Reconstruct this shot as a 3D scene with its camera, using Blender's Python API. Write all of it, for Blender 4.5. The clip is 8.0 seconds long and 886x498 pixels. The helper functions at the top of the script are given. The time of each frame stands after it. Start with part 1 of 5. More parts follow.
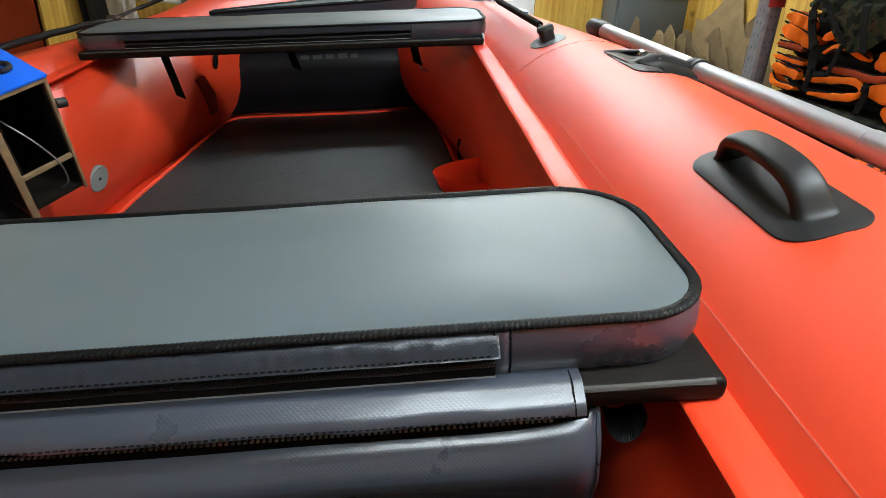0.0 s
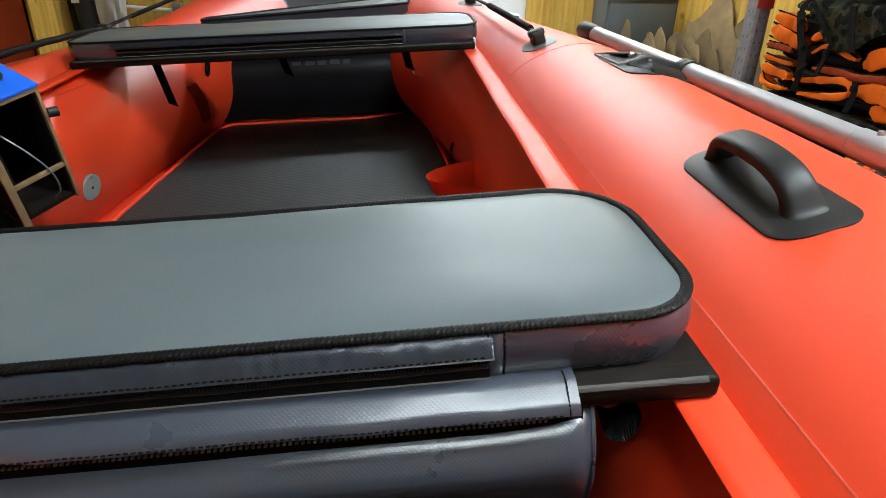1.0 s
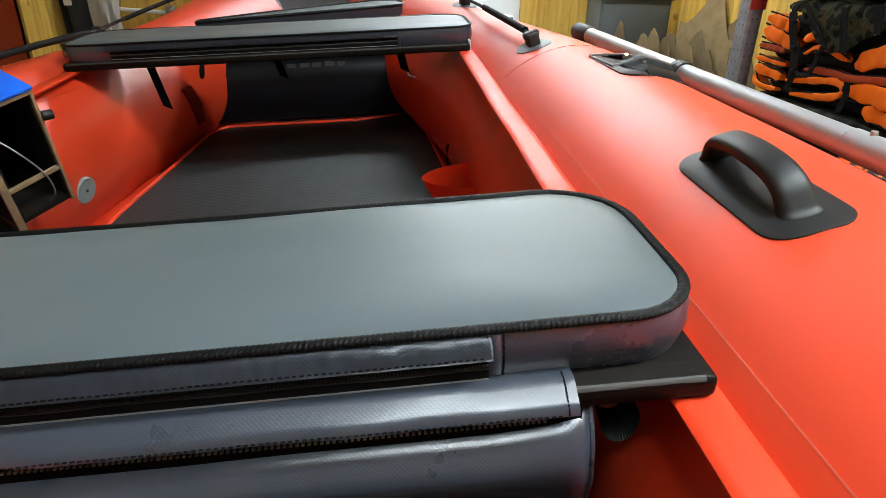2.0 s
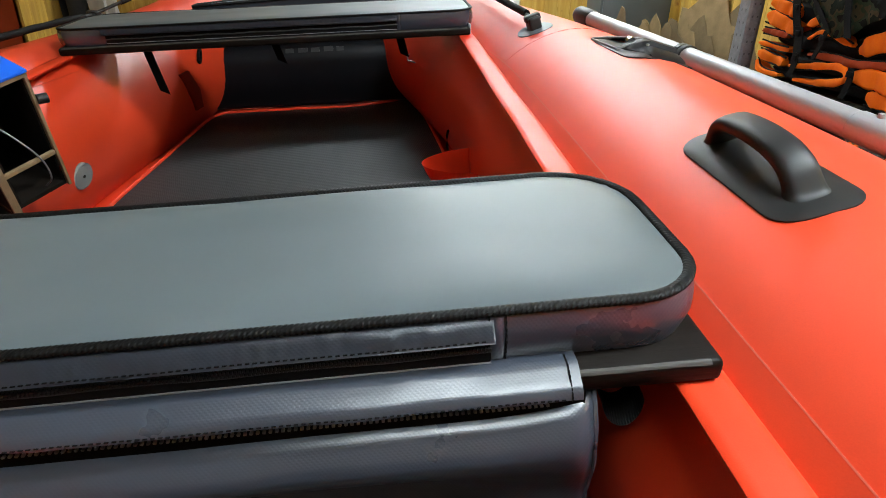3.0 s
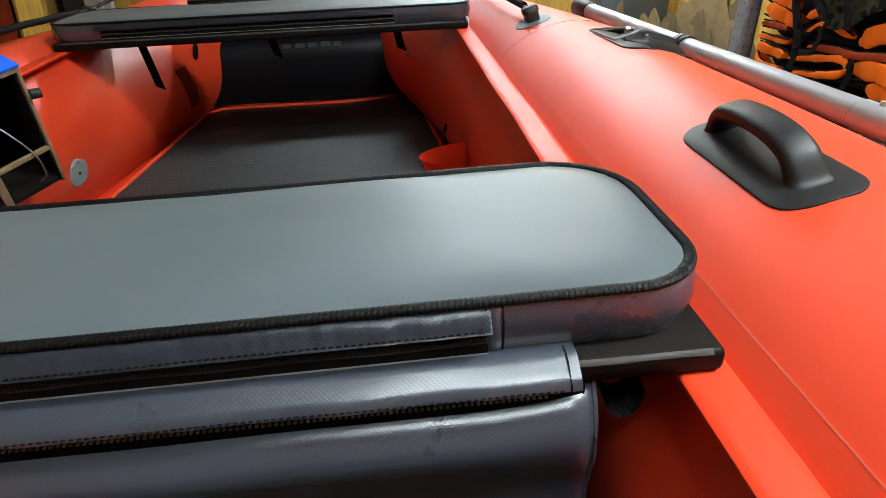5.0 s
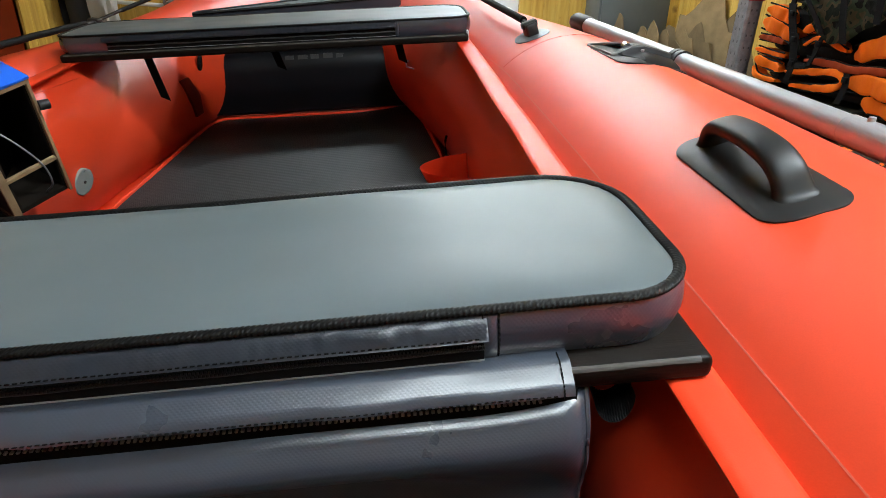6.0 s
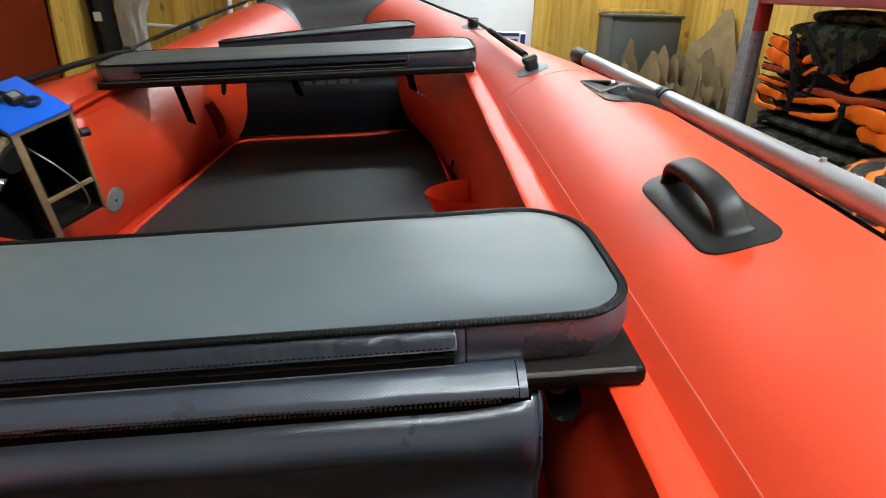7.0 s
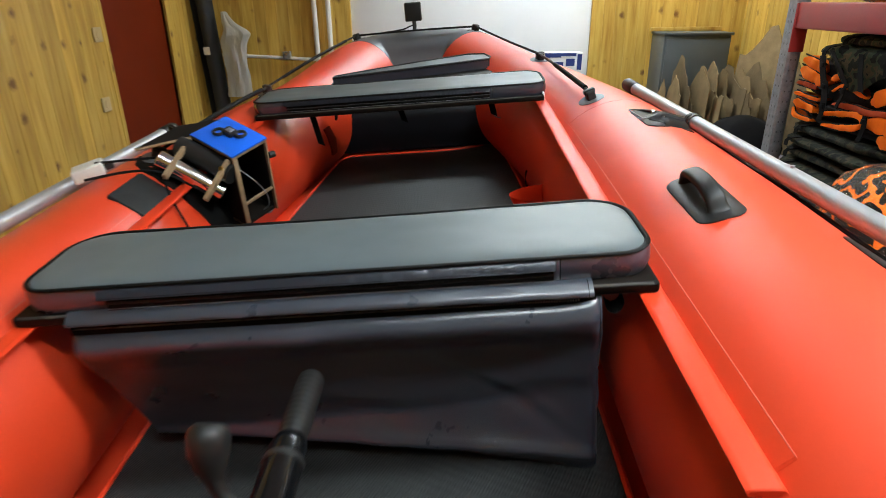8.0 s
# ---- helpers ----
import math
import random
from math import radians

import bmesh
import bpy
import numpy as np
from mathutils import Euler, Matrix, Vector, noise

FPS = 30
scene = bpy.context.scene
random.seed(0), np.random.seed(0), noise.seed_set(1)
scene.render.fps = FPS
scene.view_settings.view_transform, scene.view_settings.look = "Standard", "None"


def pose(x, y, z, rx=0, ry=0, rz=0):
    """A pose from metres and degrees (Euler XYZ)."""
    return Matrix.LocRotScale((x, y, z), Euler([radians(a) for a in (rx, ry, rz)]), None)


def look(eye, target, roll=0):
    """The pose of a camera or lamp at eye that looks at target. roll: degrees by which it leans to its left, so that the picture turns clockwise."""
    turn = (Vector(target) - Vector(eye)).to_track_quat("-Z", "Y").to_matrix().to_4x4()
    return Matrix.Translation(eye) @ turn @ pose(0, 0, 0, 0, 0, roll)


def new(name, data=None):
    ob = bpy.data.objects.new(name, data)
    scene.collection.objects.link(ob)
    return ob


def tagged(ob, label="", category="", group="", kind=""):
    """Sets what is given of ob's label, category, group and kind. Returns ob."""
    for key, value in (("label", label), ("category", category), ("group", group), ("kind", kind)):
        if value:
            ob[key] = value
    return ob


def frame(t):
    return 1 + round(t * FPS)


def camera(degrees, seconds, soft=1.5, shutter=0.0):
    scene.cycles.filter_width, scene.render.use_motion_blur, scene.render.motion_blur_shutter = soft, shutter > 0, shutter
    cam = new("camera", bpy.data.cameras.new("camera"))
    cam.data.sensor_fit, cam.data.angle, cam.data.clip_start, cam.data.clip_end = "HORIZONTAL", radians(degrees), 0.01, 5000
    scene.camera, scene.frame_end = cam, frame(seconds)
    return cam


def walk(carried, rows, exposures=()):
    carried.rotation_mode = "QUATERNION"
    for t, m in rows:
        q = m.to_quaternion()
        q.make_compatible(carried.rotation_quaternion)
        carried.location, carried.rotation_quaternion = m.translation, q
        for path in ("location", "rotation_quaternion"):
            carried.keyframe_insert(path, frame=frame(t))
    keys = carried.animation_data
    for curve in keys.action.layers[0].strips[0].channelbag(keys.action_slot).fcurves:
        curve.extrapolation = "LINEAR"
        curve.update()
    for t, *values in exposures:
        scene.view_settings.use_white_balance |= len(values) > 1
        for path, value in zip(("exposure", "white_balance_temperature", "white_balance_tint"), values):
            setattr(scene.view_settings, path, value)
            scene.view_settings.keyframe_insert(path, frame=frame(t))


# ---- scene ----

# The boat lies with its bow up and leaning; B carries the boat's own level frame (x across, y to the bow) into the room.
B = pose(0, 0, 0.052, 4.02, -3.73, 0)
cam = camera(73.0, 8.0, soft=0.3, shutter=0.4)
PATH = [
    (0.0, (0.3079, 0.1940, 0.8056), (0.4035, 1.9364, -0.1714), -1.62),
    (0.5, (0.3061, 0.1929, 0.8067), (0.4078, 1.9359, -0.1688), -1.44),
    (1.0, (0.3096, 0.1919, 0.8052), (0.4220, 1.9403, -0.1593), -2.20),
    (1.5, (0.3077, 0.1896, 0.8068), (0.4359, 1.9420, -0.1486), -2.25),
    (3.0, (0.3060, 0.1960, 0.7979), (0.4336, 1.9261, -0.1972), -2.22),
    (3.5, (0.3129, 0.1988, 0.7887), (0.4421, 1.9179, -0.2253), -3.31),
    (4.0, (0.3128, 0.2013, 0.7861), (0.4445, 1.9163, -0.2345), -3.44),
    (4.5, (0.3100, 0.2016, 0.7874), (0.4409, 1.9207, -0.2263), -2.96),
    (6.0, (0.3092, 0.1861, 0.7978), (0.4383, 1.9267, -0.1788), -2.31),
    (6.5, (0.3305, 0.1645, 0.8105), (0.4749, 1.9156, -0.1449), -2.38),
    (7.0, (0.3354, 0.1090, 0.8468), (0.4146, 1.8787, -0.0815), -2.19),
    (7.5, (0.2699, -0.0448, 0.9371), (0.2561, 1.7323, 0.0196), -2.46),
    (8.0, (0.2348, -0.3109, 1.0000), (0.1373, 1.4784, 0.1118), -4.88),
]
walk(cam, [(t, B @ look(eye, target, roll)) for t, eye, target, roll in PATH], exposures=[(0, 0.0), (6.2, 0.0), (7.4, -0.09), (8, -0.09)])

# ---------------------------------------------------------------- light
world = bpy.data.worlds.new("room_air")
scene.world = world
world.use_nodes = True
world.node_tree.nodes["Background"].inputs[0].default_value = (0.5, 0.52, 0.55, 1)
world.node_tree.nodes["Background"].inputs[1].default_value = 0.01


# ---------------------------------------------------------------- materials
def shader(name):
    m = bpy.data.materials.new(name)
    m.use_nodes = True
    nt = m.node_tree
    return m, nt, nt.nodes["Principled BSDF"]


def nd(nt, kind, **props):
    n = nt.nodes.new(kind)
    for k, v in props.items():
        if k in n.inputs:
            n.inputs[k].default_value = v
    return n


def ramp(nt, fac, stops):
    r = nt.nodes.new("ShaderNodeValToRGB")
    while len(r.color_ramp.elements) < len(stops):
        r.color_ramp.elements.new(0.5)
    for e, (p, c) in zip(r.color_ramp.elements, stops):
        e.position, e.color = p, (*c, 1)
    nt.links.new(fac, r.inputs[0])
    return r.outputs[0]


def coords(nt, scale=(1, 1, 1), rot=(0, 0, 0)):
    tc = nt.nodes.new("ShaderNodeTexCoord")
    mp = nt.nodes.new("ShaderNodeMapping")
    mp.inputs["Scale"].default_value = scale
    mp.inputs["Rotation"].default_value = rot
    nt.links.new(tc.outputs["Object"], mp.inputs[0])
    return mp.outputs[0]


def noise_tex(nt, vec, scale, detail=3.0, rough=0.5):
    n = nt.nodes.new("ShaderNodeTexNoise")
    n.inputs["Scale"].default_value, n.inputs["Detail"].default_value, n.inputs["Roughness"].default_value = scale, detail, rough
    nt.links.new(vec, n.inputs["Vector"])
    return n.outputs["Fac"]


def bump(nt, b, height, strength, distance=0.001):
    n = nt.nodes.new("ShaderNodeBump")
    n.inputs["Strength"].default_value, n.inputs["Distance"].default_value = strength, distance
    nt.links.new(height, n.inputs["Height"])
    nt.links.new(n.outputs[0], b.inputs["Normal"])
    return n


def math_node(nt, op, a, b=None):
    n = nt.nodes.new("ShaderNodeMath")
    n.operation = op
    for i, v in enumerate((a, b)):
        if v is None:
            continue
        if isinstance(v, (int, float)):
            n.inputs[i].default_value = v
        else:
            nt.links.new(v, n.inputs[i])
    return n.outputs[0]


def plain(name, low, high, rough=0.5, metal=0.0, scale=30.0, grain=400.0, relief=0.15, rough_var=0.1, stretch=(1, 1, 1), coat=0.0, spec=0.5, wave=0.0):
    """A surface with broad mottling, fine grain and uneven gloss."""
    m, nt, b = shader(name)
    v = coords(nt, stretch)
    big, small = noise_tex(nt, v, scale, 4), noise_tex(nt, v, grain, 2)
    mix = math_node(nt, "ADD", math_node(nt, "MULTIPLY", big, 0.7), math_node(nt, "MULTIPLY", small, 0.3))
    nt.links.new(ramp(nt, mix, [(0.3, low), (0.7, high)]), b.inputs["Base Color"])
    r = math_node(nt, "ADD", math_node(nt, "MULTIPLY", big, rough_var * 2), rough - rough_var)
    nt.links.new(r, b.inputs["Roughness"])
    b.inputs["Metallic"].default_value = metal
    b.inputs["Coat Weight"].default_value = coat
    b.inputs["Coat Roughness"].default_value = 0.42
    b.inputs["Specular IOR Level"].default_value = spec
    fine = bump(nt, b, small, relief, 0.0006)
    if wave:
        soft = nt.nodes.new("ShaderNodeBump")
        soft.inputs["Strength"].default_value, soft.inputs["Distance"].default_value = 1.0, wave
        nt.links.new(noise_tex(nt, coords(nt), 7.0, 1.5, 0.4), soft.inputs["Height"])
        nt.links.new(soft.outputs[0], fine.inputs["Normal"])
    return m


def weave(name, low, high, rough, cell, strength, scale=12.0, turn=(0, 0, 0), spec=0.5):
    """Coated cloth: a fine over-and-under weave below the coating."""
    m, nt, b = shader(name)
    v = coords(nt, (1, 1, 1), turn)
    sep = nt.nodes.new("ShaderNodeSeparateXYZ")
    nt.links.new(v, sep.inputs[0])
    zy = math_node(nt, "ADD", sep.outputs[2], sep.outputs[1])
    two_pi = 2 * math.pi
    su = math_node(nt, "SINE", math_node(nt, "MULTIPLY", sep.outputs[0], two_pi / cell))
    sv = math_node(nt, "SINE", math_node(nt, "MULTIPLY", zy, math.pi / (cell * 0.72)))
    dash = math_node(nt, "MAXIMUM", math_node(nt, "ADD", math_node(nt, "MULTIPLY", math_node(nt, "MULTIPLY", su, math_node(nt, "SIGN", sv)), 0.75), 0.32), 0.0)
    h = math_node(nt, "MULTIPLY", math_node(nt, "POWER", dash, 0.6), math_node(nt, "POWER", math_node(nt, "ABSOLUTE", sv), 0.6))
    big = noise_tex(nt, v, scale, 4)
    nt.links.new(ramp(nt, big, [(0.0, low), (1.0, high)]), b.inputs["Base Color"])
    nt.links.new(math_node(nt, "ADD", math_node(nt, "MULTIPLY", big, 0.10), rough - 0.05), b.inputs["Roughness"])
    b.inputs["Specular IOR Level"].default_value = spec
    broad = noise_tex(nt, v, 26.0, 2)
    bn = bump(nt, b, h, strength, 0.00025)
    bm2 = nt.nodes.new("ShaderNodeBump")
    bm2.inputs["Strength"].default_value, bm2.inputs["Distance"].default_value = 0.10, 0.003
    nt.links.new(broad, bm2.inputs["Height"])
    nt.links.new(bm2.outputs[0], bn.inputs["Normal"])
    return m


def pine(name, low, mid, high):
    """Varnished pine: long grain upward, knots, a tone of its own for each board."""
    m, nt, b = shader(name)
    info = nt.nodes.new("ShaderNodeObjectInfo")
    tc = nt.nodes.new("ShaderNodeTexCoord")
    add = nt.nodes.new("ShaderNodeVectorMath")
    add.operation = "ADD"
    comb = nt.nodes.new("ShaderNodeCombineXYZ")
    for i in range(3):
        nt.links.new(math_node(nt, "MULTIPLY", info.outputs["Random"], 37.0 + 11 * i), comb.inputs[i])
    nt.links.new(tc.outputs["Object"], add.inputs[0])
    nt.links.new(comb.outputs[0], add.inputs[1])
    mp = nt.nodes.new("ShaderNodeMapping")
    mp.inputs["Scale"].default_value = (1, 1, 0.09)
    nt.links.new(add.outputs[0], mp.inputs[0])
    g = noise_tex(nt, mp.outputs[0], 26.0, 4, 0.55)
    base = ramp(nt, g, [(0.28, low), (0.5, mid), (0.72, high)])
    # knots
    mk = nt.nodes.new("ShaderNodeMapping")
    mk.inputs["Scale"].default_value = (1, 1, 0.9)
    nt.links.new(add.outputs[0], mk.inputs[0])
    vo = nt.nodes.new("ShaderNodeTexVoronoi")
    vo.inputs["Scale"].default_value = 7.0
    warp = nt.nodes.new("ShaderNodeVectorMath")
    warp.operation = "ADD"
    wob = nt.nodes.new("ShaderNodeTexNoise")
    wob.inputs["Scale"].default_value, wob.inputs["Detail"].default_value = 42.0, 2.0
    nt.links.new(add.outputs[0], wob.inputs["Vector"])
    amp = nt.nodes.new("ShaderNodeVectorMath")
    amp.operation = "SCALE"
    amp.inputs["Scale"].default_value = 0.028
    nt.links.new(wob.outputs["Color"], amp.inputs[0])
    nt.links.new(mk.outputs[0], warp.inputs[0])
    nt.links.new(amp.outputs[0], warp.inputs[1])
    nt.links.new(warp.outputs[0], vo.inputs["Vector"])
    tint = nt.nodes.new("ShaderNodeSeparateColor")
    nt.links.new(vo.outputs["Color"], tint.inputs[0])
    size = math_node(nt, "ADD", vo.outputs["Distance"], math_node(nt, "MULTIPLY", tint.outputs[0], 0.16))
    dark = ramp(nt, size, [(0.10, (0.95, 0.95, 0.95)), (0.17, (0.55, 0.55, 0.55)), (0.26, (0, 0, 0))])
    mix = nt.nodes.new("ShaderNodeMix")
    mix.data_type = "RGBA"
    nt.links.new(dark, mix.inputs[0])
    nt.links.new(base, mix.inputs[6])
    mix.inputs[7].default_value = (0.16, 0.065, 0.016, 1)
    hsv = nt.nodes.new("ShaderNodeHueSaturation")
    nt.links.new(mix.outputs[2], hsv.inputs["Color"])
    nt.links.new(math_node(nt, "ADD", math_node(nt, "MULTIPLY", info.outputs["Random"], 0.3), 0.85), hsv.inputs["Value"])
    nt.links.new(hsv.outputs[0], b.inputs["Base Color"])
    b.inputs["Roughness"].default_value = 0.38
    bump(nt, b, g, 0.25, 0.001)
    return m


def camo(name, tones, cuts=(0.0, 0.42, 0.5, 0.57), scale=17.0):
    m, nt, b = shader(name)
    v = coords(nt)
    n1 = noise_tex(nt, v, scale, 2, 0.4)
    r = nt.nodes.new("ShaderNodeValToRGB")
    r.color_ramp.interpolation = "CONSTANT"
    while len(r.color_ramp.elements) < len(tones):
        r.color_ramp.elements.new(0.5)
    for i, (e, c) in enumerate(zip(r.color_ramp.elements, tones)):
        e.position, e.color = cuts[i], (*c, 1)
    nt.links.new(n1, r.inputs[0])
    nt.links.new(r.outputs[0], b.inputs["Base Color"])
    b.inputs["Roughness"].default_value = 0.8
    b.inputs["Specular IOR Level"].default_value = 0.15
    bump(nt, b, noise_tex(nt, v, 60.0, 3), 0.5, 0.006)
    return m


RED = plain("red_pvc", (0.68, 0.045, 0.0110), (0.78, 0.061, 0.015), 0.48, scale=5.0, grain=900, relief=0.10, rough_var=0.06, coat=0.34, spec=0.50, wave=0.002)
RED_EDGE = plain("red_pvc_strip", (0.70, 0.042, 0.012), (0.80, 0.058, 0.016), 0.42, scale=9.0, grain=900, relief=0.08, spec=0.35)
PALE_RED = plain("worn_red_pvc", (0.62, 0.12, 0.085), (0.72, 0.16, 0.11), 0.45, scale=9.0, grain=900, relief=0.08)
GREY_BOW = plain("grey_pvc", (0.085, 0.09, 0.10), (0.115, 0.12, 0.13), 0.45, scale=8.0, grain=900)
GREY_TOP = plain("grey_vinyl_top", (0.088, 0.110, 0.119), (0.104, 0.128, 0.137), 0.42, scale=5.0, grain=1200, relief=0.05, rough_var=0.05, spec=0.5, wave=0.006)
GREY_CLOTH = weave("grey_coated_cloth", (0.036, 0.044, 0.061), (0.046, 0.055, 0.074), 0.29, 0.0034, 0.23, spec=1.0)
DARK_CLOTH = weave("dark_grey_coated_cloth", (0.030, 0.034, 0.046), (0.040, 0.044, 0.056), 0.19, 0.0036, 0.15, spec=0.9)
BLACK_TAPE = plain("black_webbing", (0.003, 0.003, 0.003), (0.007, 0.007, 0.007), 0.7, scale=60, grain=900, relief=0.5, spec=0.10)
BRAID = plain("black_braid", (0.002, 0.002, 0.002), (0.005, 0.005, 0.005), 0.45, scale=200, grain=1500, relief=0.3, rough_var=0.05, spec=0.16)
DARK_RUBBER = plain("black_rubber", (0.010, 0.010, 0.010), (0.017, 0.017, 0.017), 0.48, scale=25, grain=900, relief=0.10, rough_var=0.06, spec=0.4)
SHEET_RUBBER = plain("dark_sheet_rubber", (0.018, 0.019, 0.020), (0.03, 0.031, 0.032), 0.7, scale=25, grain=1200, relief=0.2, spec=0.2)
BLACK_MOULD = plain("black_moulding", (0.004, 0.004, 0.005), (0.008, 0.008, 0.009), 0.45, scale=25, grain=900, relief=0.10, spec=0.2)
RIM_GREY = plain("pale_moulded_rim", (0.20, 0.205, 0.215), (0.28, 0.285, 0.295), 0.5)
VALVE_GREY = plain("grey_valve_plastic", (0.20, 0.215, 0.21), (0.28, 0.295, 0.29), 0.45)
DARK_WOOD = plain("dark_stained_board", (0.0035, 0.0024, 0.0018), (0.010, 0.0072, 0.0056), 0.5, scale=90, grain=600, relief=0.35, stretch=(0.06, 1, 1), spec=0.12)
WORN_EDGE = plain("worn_board_edge", (0.012, 0.0105, 0.009), (0.075, 0.070, 0.062), 0.55, scale=260, grain=700, relief=0.6, stretch=(0.10, 1, 1), spec=0.3)
PLY = plain("plywood_edge", (0.20, 0.13, 0.07), (0.36, 0.25, 0.14), 0.6, scale=40, grain=500)
PLY_DARK = plain("dark_plywood", (0.006, 0.005, 0.004), (0.016, 0.011, 0.008), 0.6, scale=30, grain=500, spec=0.2)
BLUE = plain("blue_panel", (0.010, 0.13, 0.80), (0.014, 0.16, 0.88), 0.4, scale=8)
STEEL = plain("polished_steel", (0.66, 0.66, 0.67), (0.80, 0.80, 0.81), 0.12, 1.0, scale=30, rough_var=0.03)
BRASS = plain("brass", (0.55, 0.36, 0.12), (0.7, 0.48, 0.2), 0.3, 1.0, scale=30)
ALU = plain("brushed_aluminium", (0.34, 0.35, 0.36), (0.44, 0.45, 0.46), 0.42, 0.45, scale=20, stretch=(1, 0.1, 1), rough_var=0.06)
ZIP_METAL = plain("dull_zip_metal", (0.20, 0.20, 0.185), (0.32, 0.32, 0.30), 0.3, 0.5, scale=60)
GALV = plain("galvanised_steel", (0.20, 0.21, 0.23), (0.36, 0.37, 0.39), 0.5, 0.75, scale=40)


def ribbed_mat():
    """Dark foam with fine slanted ribs."""
    m, nt, b = shader("dark_ribbed_foam")
    v = coords(nt, (1, 1, 1), (0, 0, radians(28)))
    big = noise_tex(nt, v, 16.0, 4)
    nt.links.new(ramp(nt, big, [(0.3, (0.016, 0.0175, 0.0175)), (0.7, (0.026, 0.0275, 0.027))]), b.inputs["Base Color"])
    sep = nt.nodes.new("ShaderNodeSeparateXYZ")
    nt.links.new(v, sep.inputs[0])
    sx = math_node(nt, "SINE", math_node(nt, "MULTIPLY", sep.outputs[0], 2 * math.pi / 0.0055))
    sy = math_node(nt, "SINE", math_node(nt, "MULTIPLY", sep.outputs[1], 2 * math.pi / 0.018))
    h = math_node(nt, "ADD", sx, math_node(nt, "MULTIPLY", sy, 0.35))
    b.inputs["Roughness"].default_value = 0.55
    b.inputs["Specular IOR Level"].default_value = 0.35
    bump(nt, b, h, 0.45, 0.0009)
    return m


MAT = ribbed_mat()
WHITE_PAINT = plain("white_panel", (0.80, 0.82, 0.85), (0.86, 0.88, 0.90), 0.4, scale=3)
BEIGE_PLASTIC = plain("beige_plastic", (0.46, 0.36, 0.19), (0.52, 0.42, 0.24), 0.45, scale=10)
WHITE_PLASTIC = plain("white_plastic", (0.62, 0.60, 0.55), (0.72, 0.70, 0.65), 0.4, scale=10)
PINE = pine("varnished_pine", (0.40, 0.215, 0.034), (0.54, 0.335, 0.064), (0.64, 0.43, 0.108))
DOOR_RED = plain("brown_red_door", (0.13, 0.014, 0.003), (0.16, 0.019, 0.0045), 0.5, scale=6, spec=0.10)
GREY_STEEL = plain("grey_cabinet_paint", (0.066, 0.078, 0.08), (0.092, 0.105, 0.107), 0.45, scale=6)
CARD = plain("cardboard", (0.13, 0.086, 0.036), (0.23, 0.158, 0.074), 0.8, scale=12)


def own_tone(m, span):
    """Gives each object with this material a lightness of its own."""
    nt = m.node_tree
    b = nt.nodes["Principled BSDF"]
    src = b.inputs["Base Color"].links[0].from_socket
    info = nt.nodes.new("ShaderNodeObjectInfo")
    hsv = nt.nodes.new("ShaderNodeHueSaturation")
    nt.links.new(src, hsv.inputs["Color"])
    nt.links.new(math_node(nt, "ADD", math_node(nt, "MULTIPLY", info.outputs["Random"], span), 1 - span / 2), hsv.inputs["Value"])
    nt.links.new(hsv.outputs[0], b.inputs["Base Color"])


own_tone(CARD, 0.7)
BEAM_RED = plain("red_beam_paint", (0.30, 0.022, 0.022), (0.40, 0.035, 0.032), 0.4, scale=10)
ORANGE = plain("orange_vest_cloth", (0.90, 0.165, 0.006), (0.98, 0.225, 0.010), 0.7, scale=30, grain=160, relief=0.7, spec=0.12, wave=0.004)
CAMO = camo("camouflage_cloth", [(0.010, 0.010, 0.008), (0.050, 0.070, 0.036), (0.10, 0.08, 0.04), (0.016, 0.024, 0.015)])
CAMO_ORANGE = camo("orange_camouflage_cloth", [(0.012, 0.010, 0.009), (0.88, 0.15, 0.010), (0.95, 0.20, 0.02), (0.02, 0.016, 0.012)], (0.0, 0.44, 0.5, 0.56), 14.0)
CONCRETE = plain("grey_concrete", (0.16, 0.155, 0.15), (0.24, 0.235, 0.225), 0.8, scale=3, grain=60)
CEIL = plain("ceiling_white", (0.42, 0.44, 0.46), (0.48, 0.50, 0.52), 0.7, scale=3)
PALE_EDGE = plain("pale_thread", (0.20, 0.21, 0.23), (0.30, 0.31, 0.34), 0.5)
ZIP_BLACK = plain("dark_zip_teeth", (0.010, 0.010, 0.010), (0.022, 0.022, 0.022), 0.4, scale=90)
ZIP_GREY = plain("grey_zip_fold", (0.14, 0.142, 0.15), (0.2, 0.2, 0.21), 0.4)


def lamp_glow(name, colour, strength):
    m, nt, b = shader(name)
    b.inputs["Emission Color"].default_value = (*colour, 1)
    b.inputs["Emission Strength"].default_value = strength
    return m


# ---------------------------------------------------------------- mesh helpers
def finish(name, bm, material, smooth=True, angle=40):
    bmesh.ops.recalc_face_normals(bm, faces=bm.faces[:])
    me = bpy.data.meshes.new(name)
    for f in bm.faces:
        f.smooth = smooth
    if smooth:
        lim = radians(angle)
        for e in bm.edges:
            if len(e.link_faces) == 2 and e.calc_face_angle(0) > lim:
                e.smooth = False
    bm.to_mesh(me)
    bm.free()
    for m in (material if isinstance(material, (list, tuple)) else [material]):
        me.materials.append(m)
    return me


def thing(name, label, category, m, group="", kind=""):
    """An Empty that stands for one thing; its parts hang below it."""
    ob = tagged(new(name), label, category, group, kind)
    ob.matrix_basis = m
    ob.empty_display_size = 0.05
    return ob


def part(name, bm, material, parent, label="", smooth=True, angle=40, m=None):
    ob = new(name, finish(name, bm, material, smooth, angle))
    ob.parent = parent
    if m is not None:
        ob.matrix_basis = m
    return tagged(ob, label)


